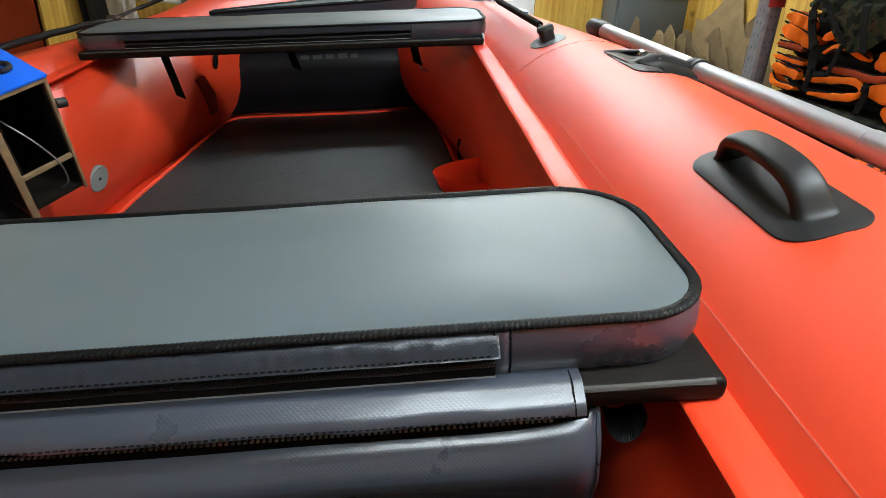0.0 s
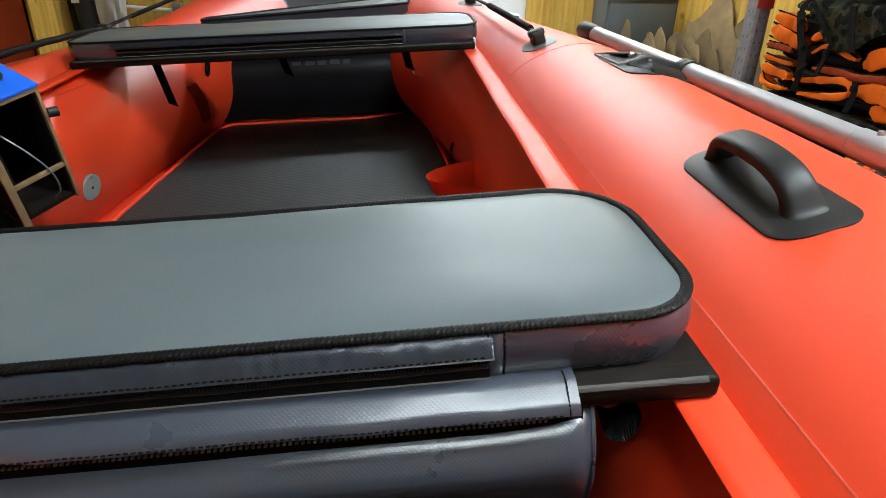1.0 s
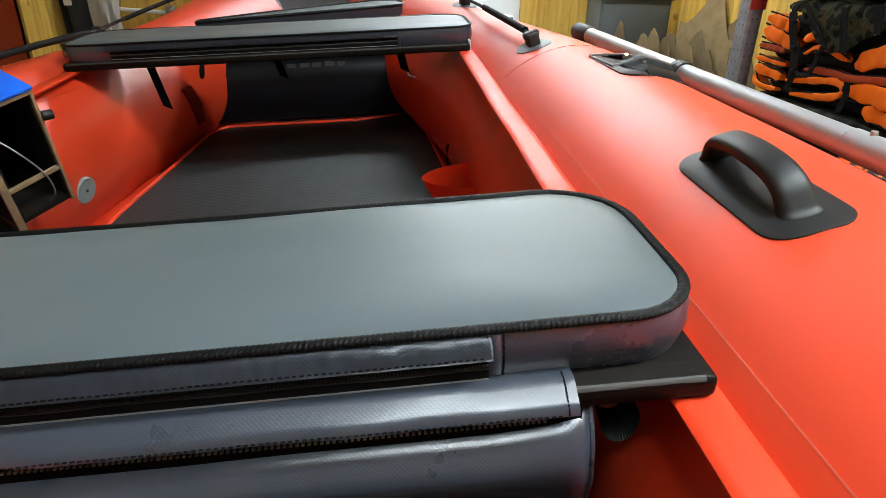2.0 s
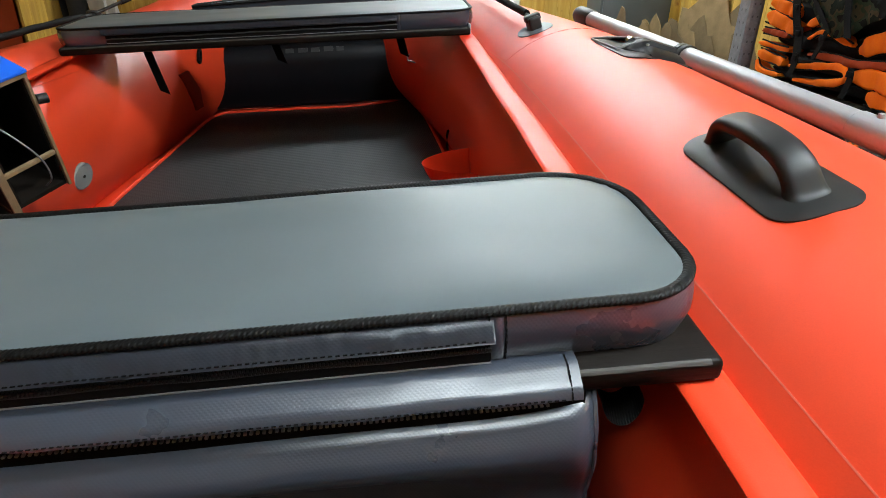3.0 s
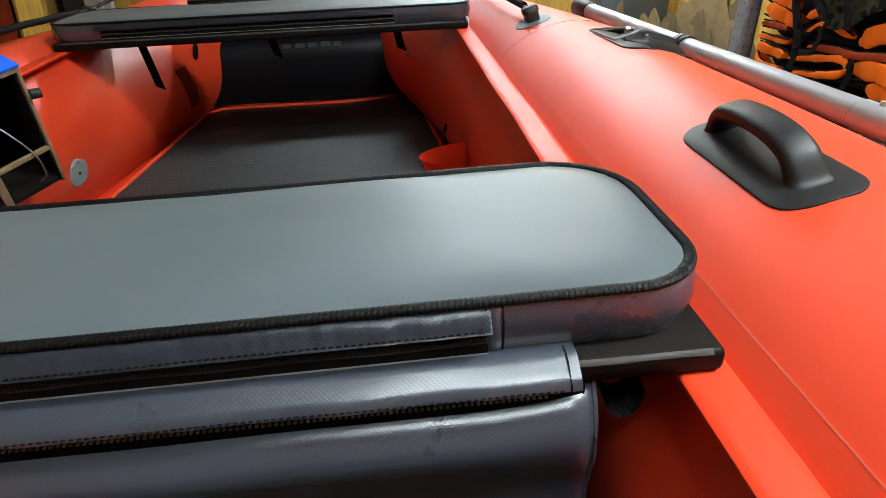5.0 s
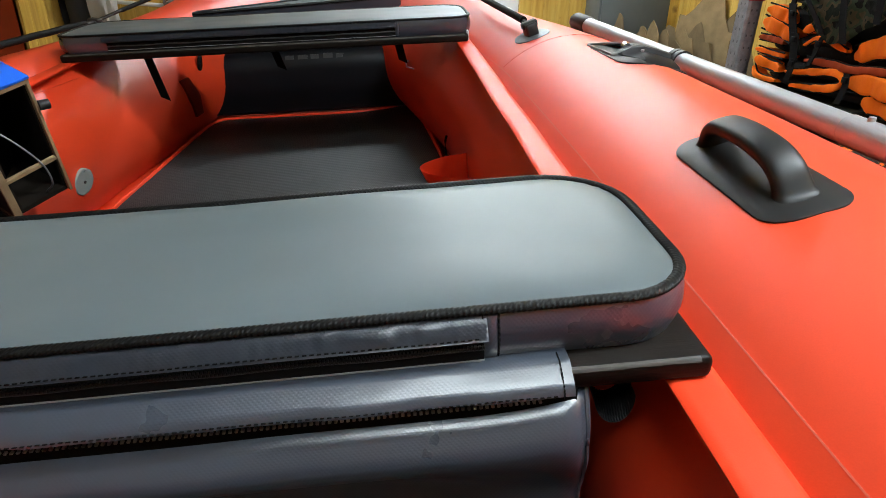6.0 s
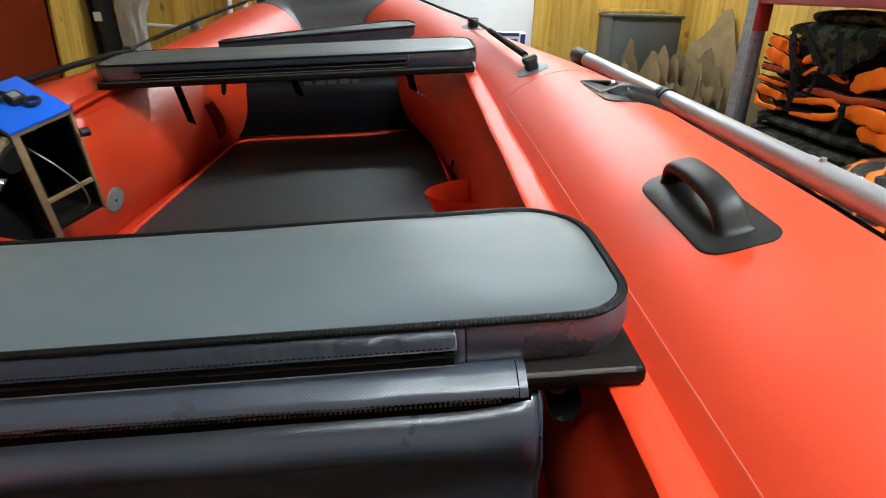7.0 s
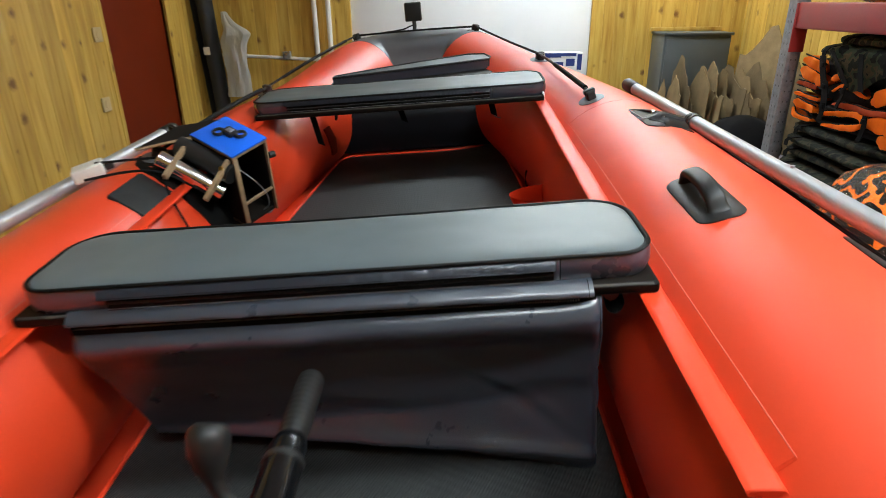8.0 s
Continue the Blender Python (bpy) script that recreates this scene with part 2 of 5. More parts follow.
def solo(name, bm, material, label, category, m, group="", kind="", smooth=True, angle=40):
    """A thing of one mesh."""
    ob = tagged(new(name, finish(name, bm, material, smooth, angle)), label, category, group, kind)
    ob.matrix_basis = m
    return ob


def add_box(bm, x0, x1, y0, y1, z0, z1, bevel=0.0, seg=2, m=None):
    geom = bmesh.ops.create_cube(bm, size=1.0)["verts"]
    for v in geom:
        v.co = Vector((x0 + (v.co.x + 0.5) * (x1 - x0), y0 + (v.co.y + 0.5) * (y1 - y0), z0 + (v.co.z + 0.5) * (z1 - z0)))
    if bevel:
        edges = list({e for v in geom for e in v.link_edges})
        out = bmesh.ops.bevel(bm, geom=edges, offset=bevel, segments=seg, affect="EDGES", profile=0.5)
        geom = list({v for f in out["faces"] for v in f.verts} | {v for v in geom if v.is_valid})
    if m is not None:
        for v in geom:
            v.co = m @ v.co
    return geom


def box(*a, **k):
    bm = bmesh.new()
    add_box(bm, *a, **k)
    return bm


def sweep(bm, pts, radius, sides=12, closed=False, flat=1.0, up=(0, 0, 1), caps=True):
    """A tube along points; radius may be a list. flat squeezes it along its own up."""
    pts = [Vector(p) for p in pts]
    n = len(pts)
    rad = radius if isinstance(radius, (list, tuple)) else [radius] * n
    rings = []
    for i, p in enumerate(pts):
        a, b = pts[(i - 1) % n if closed else max(i - 1, 0)], pts[(i + 1) % n if closed else min(i + 1, n - 1)]
        d = (b - a).normalized()
        u = Vector(up)
        s = d.cross(u)
        if s.length < 1e-4:
            s = d.cross(Vector((1, 0.01, 0)))
        s.normalize()
        w = s.cross(d)
        rings.append([bm.verts.new(p + (s * math.cos(2 * math.pi * k / sides) + w * flat * math.sin(2 * math.pi * k / sides)) * rad[i]) for k in range(sides)])
    last = n if closed else n - 1
    for i in range(last):
        r0, r1 = rings[i], rings[(i + 1) % n]
        for k in range(sides):
            bm.faces.new((r0[k], r0[(k + 1) % sides], r1[(k + 1) % sides], r1[k]))
    if caps and not closed:
        bm.faces.new(rings[0])
        bm.faces.new(rings[-1])
    return rings


def tube(pts, radius, **k):
    bm = bmesh.new()
    sweep(bm, pts, radius, **k)
    return bm


def rrect(x0, x1, y0, y1, radii, n=7):
    """Outline of a rounded rectangle, counter-clockwise from the front right; radii: front right, back right, back left, front left."""
    fr, br, bl, fl = radii
    pts = []
    for cx, cy, r, a0 in ((x1 - fr, y0 + fr, fr, -90), (x1 - br, y1 - br, br, 0), (x0 + bl, y1 - bl, bl, 90), (x0 + fl, y0 + fl, fl, 180)):
        for i in range(n + 1):
            a = radians(a0 + 90 * i / n)
            pts.append((cx + r * math.cos(a), cy + r * math.sin(a)))
    return pts


def smooth_line(ctrl, per=8):
    """Catmull-Rom through points of any size."""
    c = [np.array(p, float) for p in ctrl]
    c = [2 * c[0] - c[1]] + c + [2 * c[-1] - c[-2]]
    out = []
    for i in range(1, len(c) - 2):
        for k in range(per):
            t = k / per
            out.append(0.5 * ((2 * c[i]) + (c[i + 1] - c[i - 1]) * t + (2 * c[i - 1] - 5 * c[i] + 4 * c[i + 1] - c[i + 2]) * t * t + (3 * c[i] - c[i - 1] - 3 * c[i + 1] + c[i + 2]) * t ** 3))
    out.append(c[-2])
    return out


def grid_mesh(bm, rows, closed=False):
    """Faces between rows of points."""
    vs = [[bm.verts.new(p) for p in r] for r in rows]
    for a, b in zip(vs, vs[1:]):
        for k in range(len(a) if closed else len(a) - 1):
            bm.faces.new((a[k], a[(k + 1) % len(a)], b[(k + 1) % len(a)], b[k]))
    return vs


# ---------------------------------------------------------------- the room
WX0, WX1, WY0, WY1, CZ = -2.0, 2.55, -3.2, 4.95, 2.75


def boards(wall, along, start, end, fixed, z0, z1, facing, skip=()):
    """Tongued boards standing side by side on a wall."""
    meshes = {}
    pitch = 0.096
    n = int((end - start) / pitch)
    for i in range(n + 1):
        a0 = start + i * pitch
        a1 = min(a0 + pitch, end)
        if a1 - a0 < 0.01:
            continue
        lo, hi = z0, z1
        if any(s0 < (a0 + a1) / 2 < s1 for s0, s1 in skip):
            continue
        key = round(a1 - a0, 3)
        if key not in meshes:
            bm = bmesh.new()
            w = a1 - a0
            prof = [(0.000, 0.0), (0.0, 0.0098), (0.0022, 0.012), (w - 0.0022, 0.012), (w - 0.0003, 0.0098), (w - 0.0003, 0.0)]
            grid_mesh(bm, [[(p, -q, lo) for p, q in prof], [(p, -q, hi) for p, q in prof]])
            meshes[key] = finish("board", bm, PINE, False)
        ob = new("board", meshes[key])
        ob.parent = wall
        if along == "x":
            ob.matrix_basis = pose(a0, fixed, 0)
        elif facing > 0:
            ob.matrix_basis = pose(fixed, a0, 0, 0, 0, 90)
        else:
            ob.matrix_basis = pose(fixed, a1, 0, 0, 0, -90)


DOOR0, DOOR1 = 3.46, 4.34
PANEL0, PANEL1 = -0.715, 1.28
floor = solo("floor", box(WX0 - 0.2, WX1 + 0.2, WY0 - 0.2, WY1 + 0.2, -0.1, 0.0), CONCRETE, "grey concrete workshop floor under the boat", "floor", pose(0, 0, 0), kind="structure", smooth=False)
ceiling = solo("ceiling", box(WX0 - 0.2, WX1 + 0.2, WY0 - 0.2, WY1 + 0.2, CZ, CZ + 0.1), CEIL, "plain white workshop ceiling with ceiling lights", "ceiling", pose(0, 0, 0), kind="structure", smooth=False)


def wall_mesh(pieces):
    bm = bmesh.new()
    for p in pieces:
        add_box(bm, *p)
    return bm


wall_back = solo("wall_north", wall_mesh([(WX0 - 0.2, PANEL0, WY1, WY1 + 0.15, 0, CZ), (PANEL1, WX1 + 0.2, WY1, WY1 + 0.15, 0, CZ), (PANEL0, PANEL1, WY1, WY1 + 0.15, 2.3, CZ)]), PINE,
                 "workshop wall clad in varnished knotty pine boards", "wall", pose(0, 0, 0), kind="structure", smooth=False)
wall_left = solo("wall_west", wall_mesh([(WX0 - 0.15, WX0, WY0, DOOR0, 0, CZ), (WX0 - 0.15, WX0, DOOR1, WY1, 0, CZ), (WX0 - 0.15, WX0, DOOR0, DOOR1, 2.05, CZ)]), PINE,
                 "workshop wall clad in varnished knotty pine boards", "wall", pose(0, 0, 0), kind="structure", smooth=False)
wall_right = solo("wall_east", wall_mesh([(WX1, WX1 + 0.15, WY0, WY1, 0, CZ)]), PINE, "workshop wall clad in varnished knotty pine boards", "wall", pose(0, 0, 0), kind="structure", smooth=False)
wall_rear = solo("wall_south", wall_mesh([(WX0 - 0.15, WX1 + 0.15, WY0 - 0.15, WY0, 0, CZ)]), PINE, "plain pine rear wall", "wall", pose(0, 0, 0), kind="structure", smooth=False)

# white panel of the gate in the far wall
gate = solo("door_2", box(PANEL0, PANEL1, WY1 + 0.02, WY1 + 0.07, 0, 2.3, bevel=0.004), WHITE_PAINT, "large smooth white gate panel in the pine wall", "door", pose(0, 0, 0), kind="structure")
door = solo("door_1", box(WX0 - 0.06, WX0 - 0.015, DOOR0, DOOR1, 0, 2.05, bevel=0.004), DOOR_RED, "closed brown-red painted door in the pine wall", "door", pose(0, 0, 0), kind="structure")


def ceiling_light(x, y, power, w=1.2, d=0.32):
    t = thing("ceiling_light", "long white LED ceiling light panel, switched on", "ceiling light", pose(x, y, CZ - 0.03), "ceiling lights")
    bm = bmesh.new()
    for a in ((-w / 2, w / 2, -d / 2, -d / 2 + 0.02), (-w / 2, w / 2, d / 2 - 0.02, d / 2), (-w / 2, -w / 2 + 0.02, -d / 2 + 0.02, d / 2 - 0.02), (w / 2 - 0.02, w / 2, -d / 2 + 0.02, d / 2 - 0.02)):
        add_box(bm, *a, 0, 0.03)
    part("frame", bm, WHITE_PLASTIC, t, smooth=False)
    part("diffuser", box(-w / 2 + 0.02, w / 2 - 0.02, -d / 2 + 0.02, d / 2 - 0.02, 0.008, 0.02), lamp_glow("light_diffuser", (0.86, 0.98, 1.03), power), t, smooth=False)


for lx, ly, lp, lw, ld in ((1.08, 4.30, 74.0, 1.7, 0.32), (1.74, 0.25, 112.0, 1.2, 0.32), (0.54, -0.72, 41.0, 1.0, 0.38)):
    ceiling_light(lx, ly, lp, lw, ld)

# ---------------------------------------------------------------- the boat
RT, XC, ZC = 0.255, 0.72, 0.32
# right half of the tube's axis: x, y, z, radius
HALF = [(XC, -1.25, ZC, RT), (XC, -0.5, ZC, RT), (XC, 0.4, ZC, RT), (XC, 1.2, 0.316, RT), (0.712, 1.6, 0.307, 0.251), (0.664, 1.98, 0.300, 0.246), (0.577, 2.34, 0.310, 0.240),
        (0.472, 2.66, 0.336, 0.230), (0.363, 2.95, 0.368, 0.222), (0.262, 3.15, 0.393, 0.213), (0.12, 3.205, 0.405, 0.212)]
AXIS = smooth_line(HALF + [(-x, y, z, r) for x, y, z, r in reversed(HALF)], 7)


def sag(x, y, deg):
    """Both tubes are a little soft on their outer upper side, the port one more."""
    def ease(f):
        f = min(1.0, max(0.0, f))
        return f * f * (3 - 2 * f)

    if x > 0:
        return 1 - (0.028 + 0.03 * ease((y - 0.7) / 0.5)) * ease((deg - 80) / 50) * (1 - ease((deg - 150) / 80)) * ease((3.1 - y) / 0.7)
    return 1 - 0.19 * ease((deg - 55) / 57) * (1 - ease((deg - 150) / 80)) * ease((3.1 - y) / 0.7)


def tube_point(i, deg, lift=0.0):
    """A point on the big tube at the i-th station; 0 degrees is its inner side, 90 its top."""
    n = len(AXIS)
    p = Vector(AXIS[i][:3])
    d = (Vector(AXIS[min(i + 1, n - 1)][:3]) - Vector(AXIS[max(i - 1, 0)][:3])).normalized()
    side = Vector((0, 0, 1)).cross(d).normalized()
    w = d.cross(side)
    a = radians(deg)
    return p + (side * math.cos(a) + w * math.sin(a)) * (AXIS[i][3] * sag(p.x, p.y, deg % 360) + lift)


N_AX = len(AXIS)
CAP0, CAP1 = 61, N_AX - 1 - 61
boat = thing("inflatable_boat", "large red PVC inflatable boat with a grey bow patch", "boat", B)
bm = bmesh.new()
rings = grid_mesh(bm, [[tube_point(i, 360 * k / 56) for k in range(56)] for i in range(N_AX)], closed=True)
bm.faces.new(rings[0]), bm.faces.new(rings[-1])
part("tube", bm, RED, boat, "glossy red PVC tube running round the bow")


def tube_strip(i0, i1, a0, a1, lift, steps=6, thick=0.002):
    """A glued-on strip of cloth on the tube between two angles."""
    rows = []
    for i in range(i0, i1 + 1):
        rows.append([tube_point(i, a0, -0.002)] + [tube_point(i, a0 + (a1 - a0) * k / steps, lift) for k in range(steps + 1)] + [tube_point(i, a1, -0.002)])
    b = bmesh.new()
    vs = grid_mesh(b, rows)
    b.faces.new(vs[0]), b.faces.new(vs[-1])
    return b


part("bow_patch", tube_strip(CAP0, CAP1, -60, 130, 0.0012, 24), GREY_BOW, boat, "grey PVC patch over the bow")


def rail(sign):
    """The seat rail: a lip of doubled cloth that stands off the tube's inner shoulder."""
    b = bmesh.new()
    prof = [(0.534, 0.4935), (0.5285, 0.4988), (0.523, 0.4996), (0.511, 0.4998), (0.5006, 0.4997), (0.4955, 0.4993), (0.4915, 0.4968), (0.4925, 0.4930), (0.500, 0.4925), (0.512, 0.4880), (0.522, 0.476), (0.528, 0.470)]
    rows = []
    for k in range(40):
        y = 0.118 + (2.06 - 0.118) * k / 39
        wob = 0.0012 * noise.noise(Vector((y * 5, 0, sign)))
        rows.append([(sign * (x + wob), y, z + wob) for x, z in prof])
    vs = grid_mesh(b, rows, closed=True)
    b.faces.new(vs[0]), b.faces.new(vs[-1])
    return b


I0, I1 = 12, 33
for i0, i1 in ((I0, I1), (N_AX - 1 - I1, N_AX - 1 - I0)):
    part("rail_base", tube_strip(i0, i1, 40, 48.6, 0.0014), RED, boat, "glued red base strip of the seat rail")
for i0, i1 in ((I0, I1), (N_AX - 1 - I1, N_AX - 1 - I0)):
    part("seam_line", tube_strip(i0, i1, 48.5, 48.8, 0.0017, 2), PALE_RED, boat, "thin pale welded edge of the strip")
for i0 in (26, N_AX - 1 - 27):
    part("seam_tape", tube_strip(i0, i0 + 1, 50, 150, 0.0007, 16), RED, boat, "welded seam across the tube")
for s in (1, -1):
    part("seat_rail", rail(s), RED_EDGE, boat, "paler red seat rail strip")

# floor mat inside the boat
MZ = 0.150
mat = thing("floor_mat", "dark grey ribbed foam floor mat with a red edge", "mat", B)
outline = [(0.475, -0.9), (0.475, 0.6), (0.468, 1.3), (0.455, 1.75), (0.43, 2.10), (0.405, 2.34), (0.385, 2.46), (0.350, 2.512), (0.29, 2.485), (0.16, 2.452), (-0.06, 2.456),
           (-0.29, 2.460), (-0.335, 2.444), (-0.362, 2.400), (-0.380, 2.28), (-0.415, 1.95), (-0.446, 1.64), (-0.462, 1.2), (-0.474, 0.5), (-0.475, -0.9)]
bm = bmesh.new()
top = [bm.verts.new((x, y, MZ)) for x, y in outline]
bot = [bm.verts.new((x, y, MZ - 0.03)) for x, y in outline]
bm.faces.new(top), bm.faces.new(bot)
for k in range(len(top)):
    bm.faces.new((top[k], top[(k + 1) % len(top)], bot[(k + 1) % len(top)], bot[k]))
part("pad", bm, MAT, mat, smooth=False)
part("edging", tube([(x, y, MZ + 0.002) for x, y in smooth_line(outline, 4)], 0.006, sides=8), RED_EDGE, mat, "red piped edging")
part("deck", box(-0.62, 0.62, -1.2, 2.9, 0.085, 0.115), RED, boat, "boat bottom below the mat", smooth=False)


def stitches(parent, x0, x1, y, z, step=0.0048, name="stitching"):
    bm = bmesh.new()
    n = int((x1 - x0) / step)
    for k in range(n):
        x = x0 + k * step
        dz = 0.0006 * noise.noise(Vector((x * 30, z, 0)))
        add_box(bm, x, x + step * 0.6, y - 0.0004, y + 0.0006, z + dz, z + dz + 0.0005)
    return part(name, bm, BLACK_TAPE, parent, "dark stitching", smooth=False)


def braid(pts, radius, step=0.0008, sides=20, pitch=0.0038):
    """A closed cord whose strands cross over and under."""
    line = [Vector(p) for p in pts]
    line.append(line[0])
    walk_len = [0.0]
    for a, b in zip(line, line[1:]):
        walk_len.append(walk_len[-1] + (b - a).length)
    n = int(walk_len[-1] / step)
    rows, seg = [], 0
    for k in range(n):
        d = walk_len[-1] * k / n
        while walk_len[seg + 1] < d:
            seg += 1
        a, b = line[seg], line[seg + 1]
        p = a.lerp(b, (d - walk_len[seg]) / (walk_len[seg + 1] - walk_len[seg]))
        t = (b - a).normalized()
        side = t.cross(Vector((0, 0, 1))).normalized()
        ring = []
        for q in range(sides):
            th = 2 * math.pi * q / sides
            u = 2 * math.pi * d / pitch
            r = radius * (0.93 + 0.11 * math.sin(u + 5.0 * abs((th - 0.7 * math.pi + math.pi) % (2 * math.pi) - math.pi)))
            ring.append(p + side * (r * math.cos(th)) + Vector((0, 0, 0.88 * r * math.sin(th))))
        rows.append(ring)
    verts = [v for ring in rows for v in ring]
    faces = [(i * sides + q, i * sides + (q + 1) % sides, ((i + 1) % n) * sides + (q + 1) % sides, ((i + 1) % n) * sides + q) for i in range(n) for q in range(sides)]
    me = bpy.data.meshes.new("braid")
    me.from_pydata(verts, [], faces)
    bm = bmesh.new()
    bm.from_mesh(me)
    bpy.data.meshes.remove(me)
    return bm


# ---------------------------------------------------------------- seats
def seat_board(y0, y1, name_label):
    bm = box(-0.522, 0.522, y0, y1, 0.5, 0.519, bevel=0.0055, seg=3)
    ob = solo("seat_board", bm, DARK_WOOD, name_label, "seat board", B, "seat boards")
    b2 = bmesh.new()
    grid_mesh(b2, [[(x, y0 + 0.0055 - 0.0059 * math.cos(a), 0.5135 + 0.0059 * math.sin(a)) for a in np.linspace(radians(28 + 9 * noise.noise(Vector((x * 50, 3, 1)))), radians(74 + 8 * noise.noise(Vector((x * 40, 7, 1)))), 7)] for x in np.linspace(-0.512, 0.512, 200)])
    part("worn_edge", b2, WORN_EDGE, ob, "worn lighter front edge")
    return ob


def seat_cushion(x0, x1, y0, y1, z0, z1, radii, label, zip0, zip1, cloth=GREY_CLOTH, turn=0.0):
    pivot = Vector((x1, (y0 + y1) / 2, 0))
    t = thing("seat_cushion", label, "cushion", B @ Matrix.Translation(pivot) @ pose(0, 0, 0, 0, 0, turn) @ Matrix.Translation(-pivot), "seat cushions")
    out = []
    ring0 = rrect(x0, x1, y0, y1, radii)
    for (ax, ay), (bx, by) in zip(ring0, ring0[1:] + ring0[:1]):
        n = max(1, int(math.hypot(bx - ax, by - ay) / 0.06))
        out += [(ax + (bx - ax) * k / n, ay + (by - ay) * k / n) for k in range(n)]
    # the back edge is drawn in a little along its middle
    out = [(x, y - (0.008 if turn else 0.003) * math.cos(math.pi * (x - x0) / (x1 - x0) - math.pi / 2) ** 2 * max(0.0, (y - y0) / (y1 - y0) - 0.5) * 2) for x, y in out]
    cx, cy = (x0 + x1) / 2, (y0 + y1) / 2
    # domed top, laid out in strips across the cushion
    near = sorted((x, y) for x, y in out if y <= cy)
    far = sorted((x, y) for x, y in out if y > cy)
    bm = bmesh.new()
    rows = []
    for k in range(97):
        px = cx - (x1 - x0) / 2 * math.cos(math.pi * k / 96) * 0.9995
        lo, hi = (float(np.interp(px, [q[0] for q in c], [q[1] for q in c])) for c in (near, far))
        row = []
        for j in range(25):
            py = lo + (hi - lo) * (0.5 - 0.5 * math.cos(math.pi * j / 24))
            gap = min(math.hypot(px - q[0], py - q[1]) for q in out)
            gap = max(0.0, min(gap, py - lo, hi - py, px - x0, x1 - px) - 0.003)
            row.append((px, py, z1 + 0.0056 * (1 - math.exp(-max(gap, 0) / 0.012)) + 0.0016 * noise.noise(Vector((px * 7, py * 7, y0))) + 0.0005 * noise.noise(Vector((px * 26, py * 26, y0)))))
        rows.append(row)
    grid_mesh(bm, rows)
    part("top_panel", bm, GREY_TOP, t, "smooth grey vinyl top")
    # side band, slightly bulged
    bm = bmesh.new()
    rows = []
    for f in (0.0, 0.15, 0.4, 0.7, 0.9, 1.0):
        off = 0.0045 * math.sin(math.pi * f)
        ring = []
        for i, (x, y) in enumerate(out):
            (ax, ay), (bx, by) = out[i - 1], out[(i + 1) % len(out)]
            d = Vector((bx - ax, by - ay)).normalized()
            w = 0.0012 * noise.noise(Vector((x * 14, y * 14, f * 2)))
            ring.append((x + d.y * (off + w), y - d.x * (off + w), z0 + (z1 - z0) * f))
        rows.append(ring)
    vs = grid_mesh(bm, rows, closed=True)
    bm.faces.new(vs[0])
    part("side_band", bm, cloth, t, "coated cloth side")
    bm = braid([(x + 0.0016 * (1 if x < cx else -1), y + 0.0016 * (1 if y < cy else -1), z1 + 0.0008) for x, y in out], 0.0049, 0.0008 if y0 < 1 else 0.0016)
    for v in bm.verts:
        v.co.z = z1 + 0.0008 + (v.co.z - z1 - 0.0008) * 0.72
    part("piping", bm, BRAID, t, "black braided piping round the top")
    # zip in the front side
    h = z1 - z0
    part("zip_tape", box(zip0, zip1, y0 - 0.0062, y0 - 0.002, z0 + 0.002, z0 + h * 0.58, bevel=0.0008), BLACK_TAPE, t, "black zip tape")
    coil = part("zip_coil", tube([(zip0 + (zip1 - zip0) * k / 40, y0 - 0.0065, z0 + h * 0.36 + 0.0008 * math.sin(k)) for k in range(41)], 0.0018, sides=6), DARK_RUBBER, t)
    part("zip_fold", tube([(zip0, y0 - 0.0062, z0 + h * 0.12), (zip1, y0 - 0.0062, z0 + h * 0.10)], 0.0008, sides=6), ZIP_GREY, t)
    # cloth strip above the zip, puckered by its seam, and the flat tab where the zip ends
    bm = bmesh.new()
    rows = []
    for x in np.linspace(zip0 - 0.01, zip1 + 0.002, 420):
        w = 0.0011 * noise.noise(Vector((x * 55, 1.7, y0))) + 0.0008 * noise.noise(Vector((x * 120, 4.7, y0)))
        rows.append([(x, y0 - 0.0015 - 0.0115 * ((0.96 - f) / 0.345) ** 0.75 - 1.4 * w * math.sin(math.pi * (f - 0.615) / 0.345), z0 + h * f) for f in (0.615, 0.66, 0.72, 0.78, 0.84, 0.90, 0.96)])
    grid_mesh(bm, rows)
    bmesh.ops.solidify(bm, geom=bm.faces[:], thickness=0.0006)
    part("upper_strip", bm, cloth, t, "puckered coated cloth strip above the zip", angle=70)
    stitches(t, zip0, zip1, y0 - 0.0124, z0 + h * 0.665)
    bm = bmesh.new()
    grid_mesh(bm, [[(x, y0 - e - 0.0050 * math.sin(math.pi * f), z0 + h * f) for f in np.linspace(0.03, 0.95, 10)] for x, e in ((zip1 - 0.001, 0.0006), (zip1 - 0.0004, 0.0018), (zip1 + 0.0085, 0.0018), (zip1 + 0.0092, 0.0006))])
    tab = part("zip_tab", bm, cloth, t, "folded cloth tab at the end of the zip", angle=70)
    for e, name in ((0.0100, "stitching"), (-0.0014, "stitching")):
        bm = bmesh.new()
        for f in np.linspace(0.06, 0.92, 9):
            yy = y0 - 0.0012 - 0.0050 * math.sin(math.pi * f)
            add_box(bm, zip1 + e, zip1 + e + 0.0009, yy - 0.0012, yy + 0.002, z0 + h * f, z0 + h * f + 0.0027)
        part(name, bm, BLACK_TAPE, tab, "dark stitching", smooth=False)
